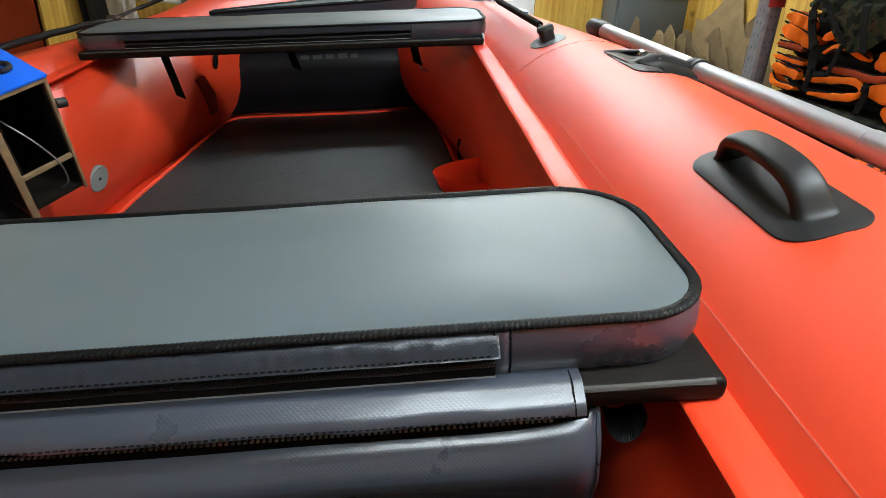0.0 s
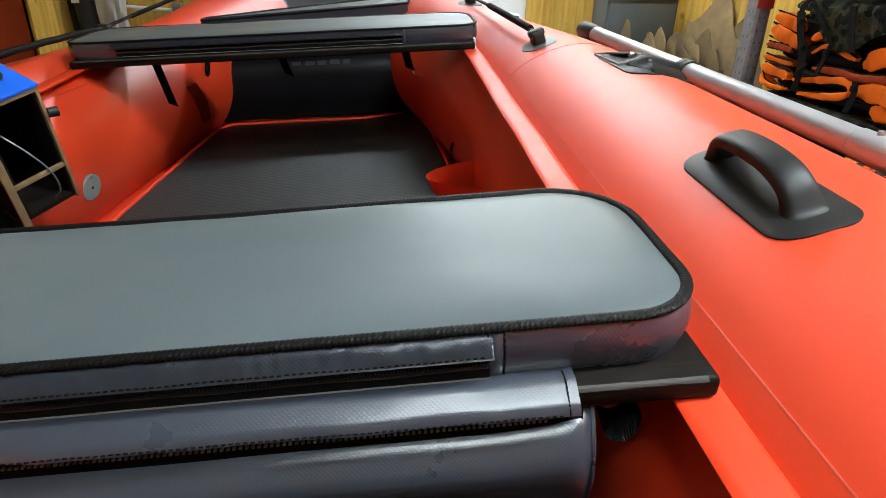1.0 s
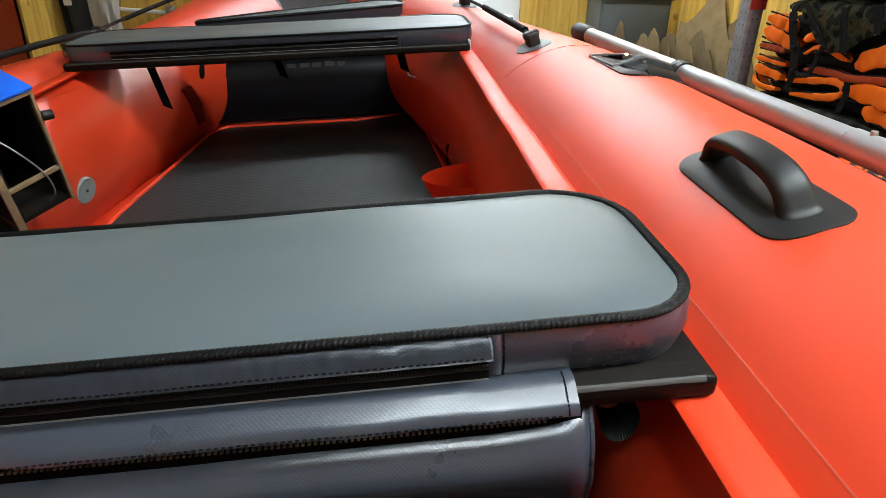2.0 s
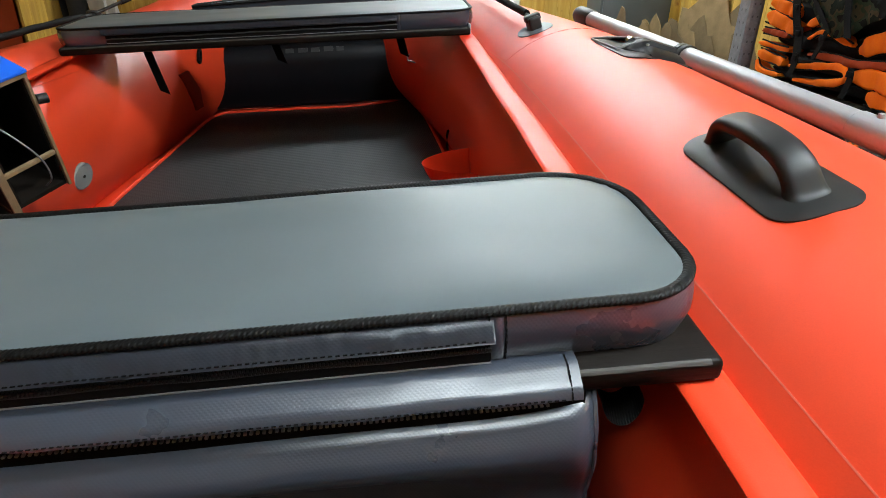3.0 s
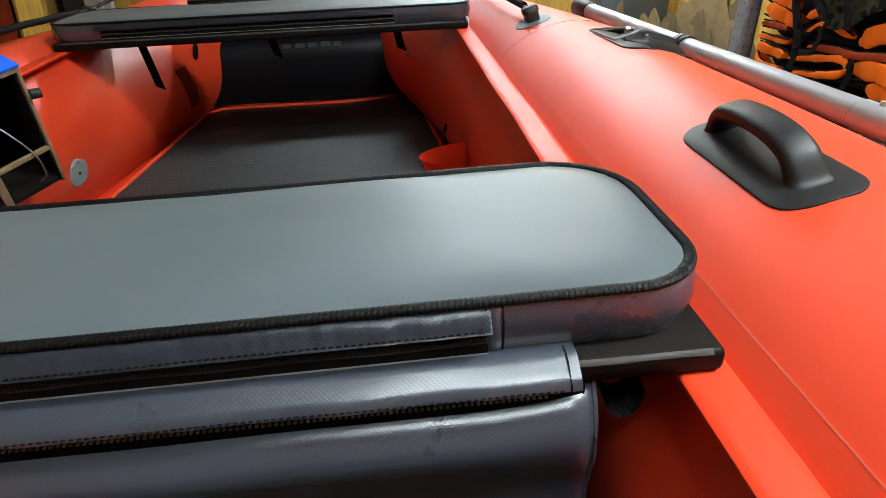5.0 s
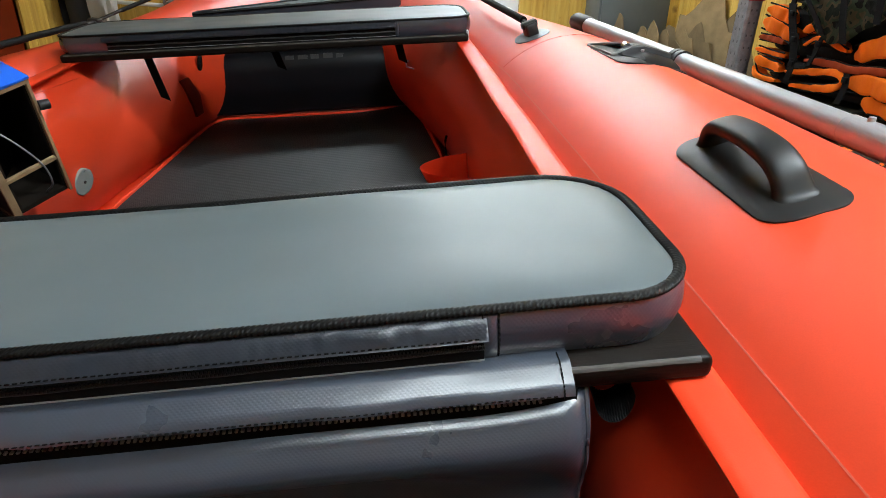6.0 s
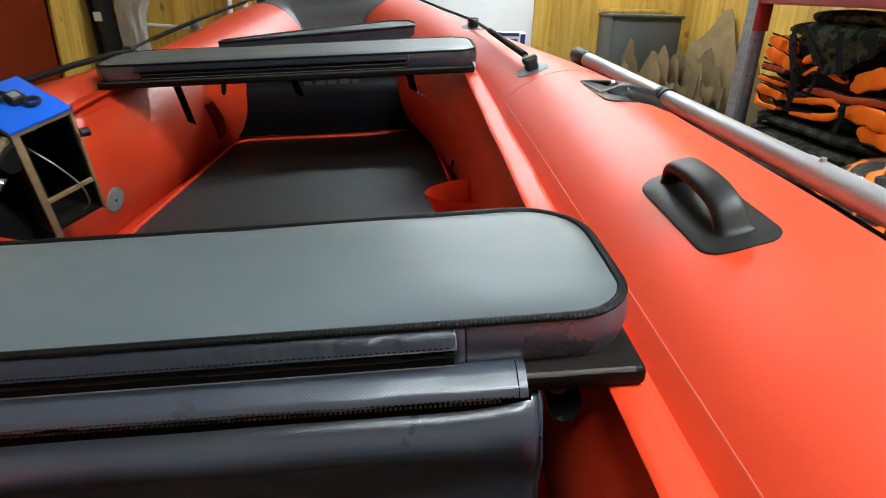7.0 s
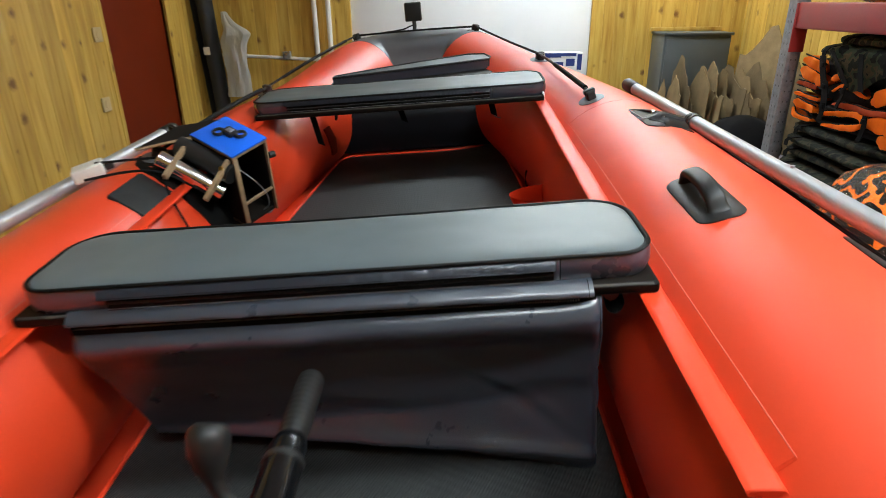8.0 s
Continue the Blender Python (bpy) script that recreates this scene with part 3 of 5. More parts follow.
    if y0 < 1:
        bm = bmesh.new()
        for k in range(int((zip1 - zip0) / 0.0026)):
            x = zip0 + 0.0026 * k
            for dz in (0.0, 0.0021):
                add_box(bm, x + dz * 0.5, x + dz * 0.5 + 0.0015, y0 - 0.0088, y0 - 0.0065, z0 + h * 0.355 + dz, z0 + h * 0.355 + dz + 0.0014)
        tagged(part("zip_teeth", bm, ZIP_BLACK, coil, "fine dark zip teeth", smooth=False), kind="stuff")
    return t


seat_board(0.497, 0.745, "dark-stained wooden seat board resting on the red rails")
seat_board(1.828, 2.075, "dark-stained wooden seat board resting on the red rails near the bow")
solo("board_tag", box(0.519, 0.5235, 1.835, 1.885, 0.5015, 0.5255, bevel=0.001), WHITE_PAINT, "small white plastic tag on the seat board end", "tag", B)
seat_cushion(-0.513, 0.5190, 0.520, 0.744, 0.5195, 0.560, (0.055, 0.075, 0.075, 0.055), "grey padded seat cushion with black piping on a board", -0.36, 0.358, turn=0.75)
seat_cushion(-0.53, 0.53, 1.838, 2.085, 0.5195, 0.560, (0.05, 0.075, 0.075, 0.05), "grey padded seat cushion with black piping near the bow", -0.40, 0.33, DARK_CLOTH)

# ---------------------------------------------------------------- fittings of the boat
def surf(side, y, deg, lift=0.0):
    """A point on the straight part of a side tube: 0 degrees faces the cockpit, 90 is the top."""
    a = radians(deg)
    ys = [h[1] for h in HALF]
    xc, zc, rt = (float(np.interp(y, ys, [h[k] for h in HALF])) for k in (0, 2, 3))
    r = rt * sag(side, y, deg % 360) + lift
    return Vector((side * (xc - r * math.cos(a)), y, zc + r * math.sin(a)))


def tube_patch(side, outline, lift=0.003, sink=-0.002):
    """A glued-on patch with a rounded outline in (y, degrees)."""
    b = bmesh.new()
    cy = sum(p[0] for p in outline) / len(outline)
    cd = sum(p[1] for p in outline) / len(outline)
    rows = [[surf(side, y, d, sink) for y, d in outline], [surf(side, y, d, lift * 0.7) for y, d in outline]]
    for f in (0.97, 0.66, 0.33):
        rows.append([surf(side, cy + (y - cy) * f, cd + (d - cd) * f, lift) for y, d in outline])
    vs = grid_mesh(b, rows, closed=True)
    b.faces.new(vs[-1])
    return b


def carry_handle(side):
    k = 180 / math.pi / RT
    out = [(y, d) for y, d in [(a, 76.2 + b * k) for a, b in rrect(0.608, 0.815, -0.042, 0.042, (0.028, 0.028, 0.028, 0.028), 6)]]
    h = part("carry_handle", tube_patch(side, out, 0.0026), DARK_RUBBER, boat, "moulded black rubber carry handle on its base plate")
    bm = bmesh.new()
    arch = smooth_line([(0.792, -0.006), (0.789, 0.008), (0.781, 0.021), (0.763, 0.030), (0.722, 0.0335), (0.684, 0.031), (0.661, 0.022), (0.650, 0.008), (0.645, -0.006)], 5)
    n = len(arch)
    rows = []
    for i, (y, l) in enumerate(arch):
        a, b = arch[max(i - 1, 0)], arch[min(i + 1, n - 1)]
        d = Vector((b[0] - a[0], b[1] - a[1])).normalized()
        f = abs(2 * i / (n - 1) - 1)
        wide, thick = 0.0168 + 0.012 * f ** 14 + 0.0015 * f ** 3, 0.0086 + 0.016 * f ** 16 + 0.002 * f ** 3
        ring = []
        for k2 in range(28):
            t = 2 * math.pi * k2 / 28
            c, s = math.cos(t), math.sin(t)
            c, s = math.copysign(abs(c) ** 0.68, c), math.copysign(abs(s) ** 0.75, s)
            yy, ll = y - d.y * s * thick, l + d.x * s * thick
            base = surf(side, yy, 76.5, ll)
            across = surf(side, yy, 77.5, ll) - base
            ring.append(base + across.normalized() * c * wide)
        rows.append(ring)
    vs = grid_mesh(bm, rows, closed=True)
    part("grip", bm, DARK_RUBBER, h)


carry_handle(1)


def rope_cleat(side, i, deg, label="black rope cleat on a round grey patch"):
    """A moulded knob on a round patch, at a station of the tube's axis."""
    c = tube_point(i, deg)
    nrm = (c - Vector(AXIS[i][:3])).normalized()
    d = (Vector(AXIS[i + 1][:3]) - Vector(AXIS[i - 1][:3])).normalized()
    s = nrm.cross(d).normalized()
    d = s.cross(nrm)
    m = Matrix((Vector((*s, 0)), Vector((*d, 0)), Vector((*nrm, 0)), Vector((0, 0, 0, 1)))).transposed()
    m.translation = c
    b = bmesh.new()
    vs = grid_mesh(b, [[(r * math.cos(2 * math.pi * k / 28), r * 1.2 * math.sin(2 * math.pi * k / 28), z - (r * math.cos(2 * math.pi * k / 28)) ** 2 * 1.8) for k in range(28)] for r, z in ((0.040, -0.002), (0.040, 0.002), (0.030, 0.003), (0.012, 0.003))], closed=True)
    b.faces.new(vs[-1])
    p = part("rope_cleat", b, GREY_BOW, boat, label, m=m)
    b = bmesh.new()
    add_box(b, -0.014, 0.014, -0.020, 0.020, 0.0, 0.030, bevel=0.006, seg=3)
    add_box(b, -0.018, 0.018, -0.012, 0.012, 0.018, 0.034, bevel=0.005, seg=3)
    part("knob", b, DARK_RUBBER, p)
    return m @ Vector((0, 0, 0.024))


def station(y, side=1):
    """The station of the axis on that side that lies nearest to y."""
    ks = range(1, N_AX // 2) if side > 0 else range(N_AX // 2, N_AX - 1)
    return min(ks, key=lambda i: abs(AXIS[i][1] - y))


RIGHT = [rope_cleat(1, station(1.62), 73), rope_cleat(1, station(2.40), 92), rope_cleat(1, station(3.13), 100)]
LEFT = [rope_cleat(-1, station(1.30, -1), 67), rope_cleat(-1, station(2.25, -1), 84), rope_cleat(-1, station(3.13, -1), 100)]


def slack(a, b, sag, n=14):
    return [a.lerp(b, k / n) + Vector((0, 0, -sag * math.sin(math.pi * k / n) + 0.0015 * noise.noise(Vector((k, a.x * 9, 0))))) for k in range(n + 1)]


def over_tube(side, a, b, deg_a, deg_b, lift=0.008):
    """A line that lies on the tube's skin between two stations."""
    ia, ib = station(a, side), station(b, side)
    step = 1 if ib >= ia else -1
    n = abs(ib - ia)
    return [tube_point(i, deg_a + (deg_b - deg_a) * abs(i - ia) / max(n, 1), lift + 0.002 * noise.noise(Vector((i * 0.9, side, 0)))) for i in range(ia, ib + step, step)]


life_line = thing("grab_line", "black braided grab line strung along the boat", "rope", B)
pts = [RIGHT[0]] + slack(RIGHT[0], RIGHT[1], -0.004) + slack(RIGHT[1], RIGHT[2], 0.004) + slack(RIGHT[2], LEFT[2], -0.004) + slack(LEFT[2], LEFT[1], -0.010) + slack(LEFT[1], LEFT[0], -0.006)
part("rope", tube(pts, 0.0052, sides=8), BRAID, life_line)
part("sleeve", tube([RIGHT[0].lerp(RIGHT[1], f) + Vector((0, 0, 0.004)) for f in (0.06, 0.2, 0.35, 0.5, 0.62)], 0.0085, sides=10), BLACK_TAPE, life_line, "black cloth sleeve on the rope")

for a_, b_, f0, f1, rr in ((LEFT[1], LEFT[0], 0.06, 0.92, 0.0085), (LEFT[2], LEFT[1], 0.12, 0.9, 0.0068)):
    path = slack(a_, b_, -0.008)
    n_ = len(path) - 1
    part("sleeve", tube([p for k, p in enumerate(path) if f0 <= k / n_ <= f1], rr, sides=10), BLACK_TAPE, life_line, "black cloth sleeve on the rope")

outer = thing("outer_rope", "black rope along the outside of the boat below the oar", "rope", B)
part("rope", tube([surf(1, -0.6 + 0.1 * k, 128 + 1.2 * math.sin(k * 1.7), 0.004) for k in range(26)], 0.0045, sides=8), BRAID, outer)


# rowlock bracket that holds the oar
def oar_bracket(side, y0, y1):
    k = 180 / math.pi / RT
    out = [(y, 97 + b * k) for y, b in rrect(y0, y1, -0.060, 0.060, (0.03, 0.012, 0.006, 0.03), 5)]
    br = part("oar_bracket", tube_patch(side, out, 0.003), BLACK_MOULD, boat, "black moulded oar bracket glued on the tube")
    L = y1 - y0

    def q(f, g, l):
        return surf(side, y0 + L * f, 97 + g * k, l)

    # stepped saddle that carries the oar
    b = bmesh.new()
    rows = []
    for f, h in ((0.03, 0.0), (0.10, 0.006), (0.20, 0.010), (0.30, 0.013), (0.345, 0.020), (0.42, 0.022), (0.47, 0.021), (0.475, 0.0)):
        rows.append([q(f, -0.044 + 0.16 * (0.3 - f if f < 0.3 else 0), 0.0), q(f, -0.038 + 0.12 * (0.3 - f if f < 0.3 else 0), h * 0.35), q(f, -0.014, h * 0.8), q(f, 0.000, h), q(f, 0.050, h), q(f, 0.055, 0.0)])
    vs = grid_mesh(b, rows)
    b.faces.new(vs[0]), b.faces.new(vs[-1])
    part("saddle", b, BLACK_MOULD, br, angle=25)
    # open pocket with a pale rim
    rim = [q(1.0, -0.056, 0.003), q(0.75, -0.056, 0.004), q(0.36, -0.054, 0.005), q(0.38, -0.03, 0.010), q(0.44, -0.004, 0.019), q(0.62, -0.018, 0.016), q(0.82, -0.038, 0.010), q(1.0, -0.056, 0.004)]
    part("pocket_rim", tube(rim, 0.0021, sides=8), RIM_GREY, br, "pale moulded rim")
    b = bmesh.new()
    rows = []
    for f in np.linspace(0.44, 1.0, 8):
        u = (f - 0.44) / 0.56
        h = 0.020 * (1 - u) ** 0.8
        rows.append([q(f, 0.020 - 0.064 * u, h), q(f, 0.030 - 0.062 * u, h + 0.001), q(f, 0.05 - 0.06 * u, h * 0.9), q(f, 0.055 - 0.055 * u, 0.002)])
    grid_mesh(b, rows)
    bmesh.ops.solidify(b, geom=b.faces[:], thickness=0.003)
    part("hood", b, BLACK_MOULD, br, "black hood over the pocket")
    part("bolt", tube([q(0.47, -0.02, 0.012), q(0.53, -0.02, 0.013)], 0.008, sides=12), STEEL, br, "steel bolt")
    part("bolt", tube([q(0.22, -0.012, 0.014), q(0.22, -0.012, 0.017)], 0.0028, sides=12), ALU, br, "small rivet")
    return br


oar_bracket(1, 1.165, 1.355)


def oar(a, b, radius, label, caps=True):
    a, b = Vector(a), Vector(b)
    t = thing("oar", label, "oar", B, "oars")
    d = (b - a).normalized()
    part("shaft", tube([a + d * 0.09, a + d * 0.5, a + d * 0.945], radius, sides=24), ALU, t, "bare aluminium shaft")
    part("shaft", tube([a + d * 0.947, b], radius * 1.07, sides=24), ALU, t, "bare aluminium shaft")
    part("grip", tube([a, a + d * 0.004, a + d * 0.012, a + d * 0.085, a + d * 0.092], [radius * 0.8, radius * 1.05, radius * 1.16, radius * 1.16, radius * 1.02], sides=24), DARK_RUBBER, t, "black plastic end grip")
    for f in (0.515, 0.53):
        part("collar", tube([a + d * f, a + d * (f + 0.012)], radius * 1.18, sides=24), DARK_RUBBER, t)
    part("snap_pin", tube([a + d * 0.975 + Vector((0, 0, radius * 0.9)), a + d * 0.975 + Vector((0, 0, radius * 1.32))], [0.0048, 0.0040], sides=14), ALU, t, "steel snap pin")
    return t


oar((0.8030, 1.810, 0.541), (0.9890, -0.55, 0.545), 0.0186, "aluminium oar with a black end grip lying on the tube")
oar((-0.806, 1.79, 0.507), (-0.828, -0.4, 0.566), 0.0195, "aluminium oar with a black end grip lying on the outer tube")

# clip round the nearer part of the oar
clip = part("oar_clip", tube_patch(1, [(y, 124 + b * 180 / math.pi / RT) for y, b in rrect(0.44, 0.56, -0.05, 0.05, (0.015,) * 4, 4)], 0.003), DARK_RUBBER, boat, "black rubber clip for the oar")
bm = bmesh.new()
ring = [(0.917 + 0.025 * math.cos(a), 0.540 + 0.025 * math.sin(a)) for a in np.linspace(-0.6, math.pi * 1.25, 16)]
grid_mesh(bm, [[(x, 0.485, z) for x, z in ring], [(x, 0.515, z) for x, z in ring]])
bmesh.ops.solidify(bm, geom=bm.faces[:], thickness=0.005)
part("strap", bm, DARK_RUBBER, clip)

# red pocket and hook on the inner side, buckle, straps and patches
bm = bmesh.new()
rows = []
for z, w, d in ((0.205, 0.085, 0.03), (0.25, 0.092, 0.065), (0.303, 0.098, 0.09), (0.326, 0.10, 0.10)):
    rows.append([(0.467 - d * math.sin(math.pi * k / 14) ** 0.7 - (0.012 if 0 < k < 14 else 0), 1.385 + w * (k / 14 - 0.5) * 1.5, z) for k in range(15)])
grid_mesh(bm, rows)
bmesh.ops.solidify(bm, geom=bm.faces[:], thickness=0.0022)
part("pocket", bm, RED_EDGE, boat, "open red PVC pocket on the inner side of the tube")
part("hook", tube([(0.452, 1.752, 0.270), (0.447, 1.755, 0.268), (0.444, 1.760, 0.252), (0.444, 1.762, 0.225), (0.447, 1.758, 0.208), (0.450, 1.750, 0.212)], 0.0034, sides=8), BLACK_TAPE, boat, "small black hook")
part("wire_loop", tube([(0.374, 2.225, 0.378), (0.361, 2.20, 0.380), (0.362, 2.16, 0.372), (0.384, 2.145, 0.367)], 0.0022, sides=6), PALE_EDGE, boat, "small pale cord loop")
DARK_RED = plain("dark_red_webbing", (0.16, 0.014, 0.006), (0.24, 0.020, 0.008), 0.6, scale=30, grain=900, relief=0.4, spec=0.2)
part("strap_patch", tube_patch(-1, [(2.200, 12), (2.222, 12), (2.245, 12), (2.282, -4), (2.305, -20), (2.285, -20), (2.262, -20), (2.222, -4)], 0.013, -0.01), DARK_RED, boat, "dark red webbing strap patch")
ring_at = Vector((-0.338, 2.335, 0.392))
inner_ring = part("strap_ring", tube([ring_at + Vector((0.006 + 0.004 * math.sin(a), 0.014 * math.cos(a), -0.006 + 0.021 * math.sin(a))) for a in np.linspace(0, 2 * math.pi, 21)[:-1]], 0.0055, sides=8, closed=True), BLACK_TAPE, boat, "black webbing ring on the inner side of the tube")
part("black_patch", tube_patch(-1, [(y + (b * 0.08), 52 + b * 180 / math.pi / RT) for y, b in rrect(0.975, 1.137, -0.055, 0.055, (0.008,) * 4, 3)], 0.009), SHEET_RUBBER, boat, "black rubber sheet glued on the tube")

for dy, dx in ((0.0, 0.0), (0.03, 0.32), (0.03, 0.655)):
    long = 0.118 if dx == 0 else 0.06
    bm = bmesh.new()
    grid_mesh(bm, [[(-0.320 + dx + 0.012 * f - w * 0.012, 1.862 + dy + 0.02 * f, 0.500 - long * f + w * 0.006) for w in (-1, 1)] for f in (0, 0.25, 0.5, 0.75, 1)])
    bmesh.ops.solidify(bm, geom=bm.faces[:], thickness=0.003)
    solo("seat_strap", bm, BLACK_TAPE, "black webbing strap hanging below the seat board", "strap", B, "seat straps")
bm = bmesh.new()
grid_mesh(bm, [[(0.453 + 0.015 * math.cos(a), 0.512 + 0.013 * w - 0.004 * math.sin(a), 0.492 - 0.020 * math.sin(a) + 0.004 * w + 0.0006 * math.sin(a * 46 + 6 * w)) for w in np.linspace(-1, 1, 7)] for a in np.linspace(0, math.pi, 90)])
bmesh.ops.solidify(bm, geom=bm.faces[:], thickness=0.0016)
solo("seat_strap", bm, BRAID, "black webbing strap end hanging below the seat board", "strap", B, "seat straps")

vc = Vector((-0.4605, 1.627, 0.255))
vn = Vector((0.95, -0.22, -0.22)).normalized()
valve = part("air_valve", tube([vc - vn * 0.012, vc + vn * 0.001, vc + vn * 0.003, vc + vn * 0.0035, vc + vn * 0.0025], [0.033, 0.034, 0.032, 0.027, 0.025], sides=40), VALVE_GREY, boat, "round grey air valve on the inner side")
part("valve_cap", tube([vc + vn * 0.002, vc + vn * 0.0045, vc + vn * 0.005], [0.004, 0.004, 0.003], sides=16), DARK_RUBBER, valve, "small dark valve pin")

# transom at the stern
part("transom", box(-0.60, 0.60, -1.12, -1.08, 0.10, 0.60, bevel=0.006), DARK_WOOD, boat, "dark transom board")


# ---------------------------------------------------------------- bag below the seat
def under_seat_bag():
    t = thing("under_seat_bag", "blue-grey coated cloth bag hanging from the seat board", "bag", B)
    x0, x1 = -0.428, 0.4185
    # flap round the board's front edge
    prof = [(0.540, 0.5206), (0.5125, 0.5232), (0.5050, 0.5231), (0.5005, 0.5209), (0.4956, 0.5172), (0.4910, 0.5134), (0.4870, 0.5096), (0.4856, 0.5048)]
    back = [(0.4876, 0.5048), (0.4890, 0.5085), (0.4930, 0.5122), (0.4975, 0.5158), (0.504, 0.5200), (0.540, 0.5198)]
    bm = bmesh.new()
    rows = []
    for k in range(181):
        x = x0 + (x1 - x0) * k / 180
        w = 0.0017 * noise.noise(Vector((x * 17, 0, 3))) + 0.0009 * noise.noise(Vector((x * 40, 0, 9)))
        lift = 0.002 * (x - x0) / (x1 - x0) - 0.0005
        rows.append([(x, y + w * (1 if z < 0.52 else 0.2), z + w * 0.25 + (lift if z < 0.514 else 0)) for y, z in prof + back])
    vs = grid_mesh(bm, rows, closed=True)
    bm.faces.new(vs[0]), bm.faces.new(vs[-1])
    flap = part("flap", bm, GREY_CLOTH, t, "blue-grey coated cloth flap", angle=60)
    bm = bmesh.new()
    for (ya, za), (yb, zb) in zip(prof[1:], prof[2:]):
        for f0, f1 in ((0.12, 0.36), (0.62, 0.86)):
            y0_, y1_, z0_, z1_ = ya + (yb - ya) * f0, ya + (yb - ya) * f1, za + (zb - za) * f0, za + (zb - za) * f1
            add_box(bm, x1 - 0.0080, x1 - 0.0072, min(y0_, y1_) - 0.0010, max(y0_, y1_) + 0.001, min(z0_, z1_) - 0.0004, max(z0_, z1_) + 0.0010)
    part("end_stitching", bm, BLACK_TAPE, flap, "dark stitching", smooth=False)
    stitches(flap, x0, (x0 + x1) / 2, 0.4853, 0.5066)
    stitches(flap, (x0 + x1) / 2, x1 - 0.01, 0.4853, 0.5076)
    # zip
    bm = bmesh.new()
    grid_mesh(bm, [[(x, 0.4950, 0.5070), (x, 0.4935, 0.499), (x, 0.4945, 0.483)] for x in np.linspace(x0, x1 + 0.004, 24)])
    bmesh.ops.solidify(bm, geom=bm.faces[:], thickness=-0.002)
    z = part("zip_tape", bm, BLACK_TAPE, t, "black zip tape")
    bm = bmesh.new()
    n = 196
    for k in range(n):
        x = x0 + 0.01 + (x1 - x0 - 0.03) * k / n
        zt = 0.4950 + 0.003 * k / n
        add_box(bm, x, x + 0.0022, 0.4900, 0.4930, zt, zt + 0.0017, bevel=0.0004, seg=1)
    tagged(part("zip_teeth", bm, ZIP_METAL, z, "dull metal zip teeth", smooth=False), kind="stuff")
    # body: bulging front with folds, sides, back and bottom
    bm = bmesh.new()
    nx, nz = 96, 44
    X0, X1 = -0.432, 0.430

    def front(u, v):
        x = X0 + (X1 - X0) * u
        zz = 0.4805 - 0.325 * v + (0.008 * u + 0.010 * max(0.0, (u - 0.9) / 0.1) ** 2) * (1 - v)
        roll = 0.019 * math.sin(math.pi * min(v / 0.10, 1.0) * 0.5)
        y = 0.4915 - roll + (0.12 * (1 - u) - 0.004 * u) * max(0, v - 0.05) ** 1.1
        y += (0.07 * (1 - u) + 0.004) * max(0, (v - 0.86) / 0.14) ** 2
        dip = min(1.0, max(0.0, (v - 0.055) / 0.25))
        fold = 0.575 + 0.33 * (1 - u) ** 0.85
        out_again = min(1.0, max(0.0, (v - fold) / (0.95 - fold)))
        y += 0.060 * u ** 0.4 * (1 - 0.75 * max(0.0, (u - 0.80) / 0.20) ** 1.5) * (dip * dip * (3 - 2 * dip) - 0.95 * out_again ** 1.15)
        big = noise.noise(Vector((x * 3.2, zz * 6, 1.5)))
        y += 0.008 * big * math.sin(math.pi * v)
        # two long folds that run from the right side down to the left
        for (cx, cz, slope, depth, width) in ((0.42, 0.318, 0.24, 0.004, 0.020), (0.36, 0.235, -0.62, 0.003, 0.016), (0.10, 0.235, -0.10, 0.004, 0.03)):
            line = cz + (x - cx) * slope
            fall = math.exp(-((x - cx + 0.09) / 0.13) ** 2)
            y += depth * fall * math.exp(-((zz - line) / width) ** 2)
            y -= depth * 0.8 * fall * math.exp(-((zz - line - width * 1.5) / width) ** 2)
        y -= 0.0035 * noise.noise(Vector((x * 14, zz * 22, 8))) * v
        y -= 0.0045 * noise.noise(Vector((x * 8, zz * 20, 2))) * math.exp(-((v - 0.12) / 0.12) ** 2)
        y -= 0.010 * math.exp(-((v - 0.90) / 0.03) ** 2)
        x += 0.03 * v * (1 - u) ** 2
        edge = min(u, 1 - u) / 0.02
        if edge < 1:
            y += 0.010 * (1 - edge) ** 2
        xs = x + 0.004 * noise.noise(Vector((zz * 18, u * 3, 5))) * (1 if edge < 1 else 0)
        return (xs, y, zz + 0.003 * noise.noise(Vector((x * 6, 2, 2))) * (1 if v > 0.95 or v < 0.05 else 0))

    rows = [[front(i / nx, j / nz) for i in range(nx + 1)] for j in range(nz + 1)]
    vs = grid_mesh(bm, rows)
    back_top = [bm.verts.new((v.co.x, 0.70, 0.485)) for v in vs[0]]
    back_bot = [bm.verts.new((v.co.x, 0.70, 0.160)) for v in vs[-1]]
    for i in range(nx):
        bm.faces.new((vs[-1][i], vs[-1][i + 1], back_bot[i + 1], back_bot[i]))
        bm.faces.new((back_top[i], back_top[i + 1], vs[0][i + 1], vs[0][i]))
    bm.faces.new(back_top + back_bot[::-1])
    bm.faces.new([r[0] for r in vs] + [back_bot[0], back_top[0]])
    bm.faces.new([r[-1] for r in vs] + [back_bot[-1], back_top[-1]])
    body = part("body", bm, GREY_CLOTH, t, "creased blue-grey cloth bag body", angle=75)
    part("side_seam", tube([Vector(front(1, j / nz)) + Vector((0.001, 0.001, 0)) for j in range(nz + 1)], 0.0022, sides=6), GREY_CLOTH, body)
    return t


under_seat_bag()

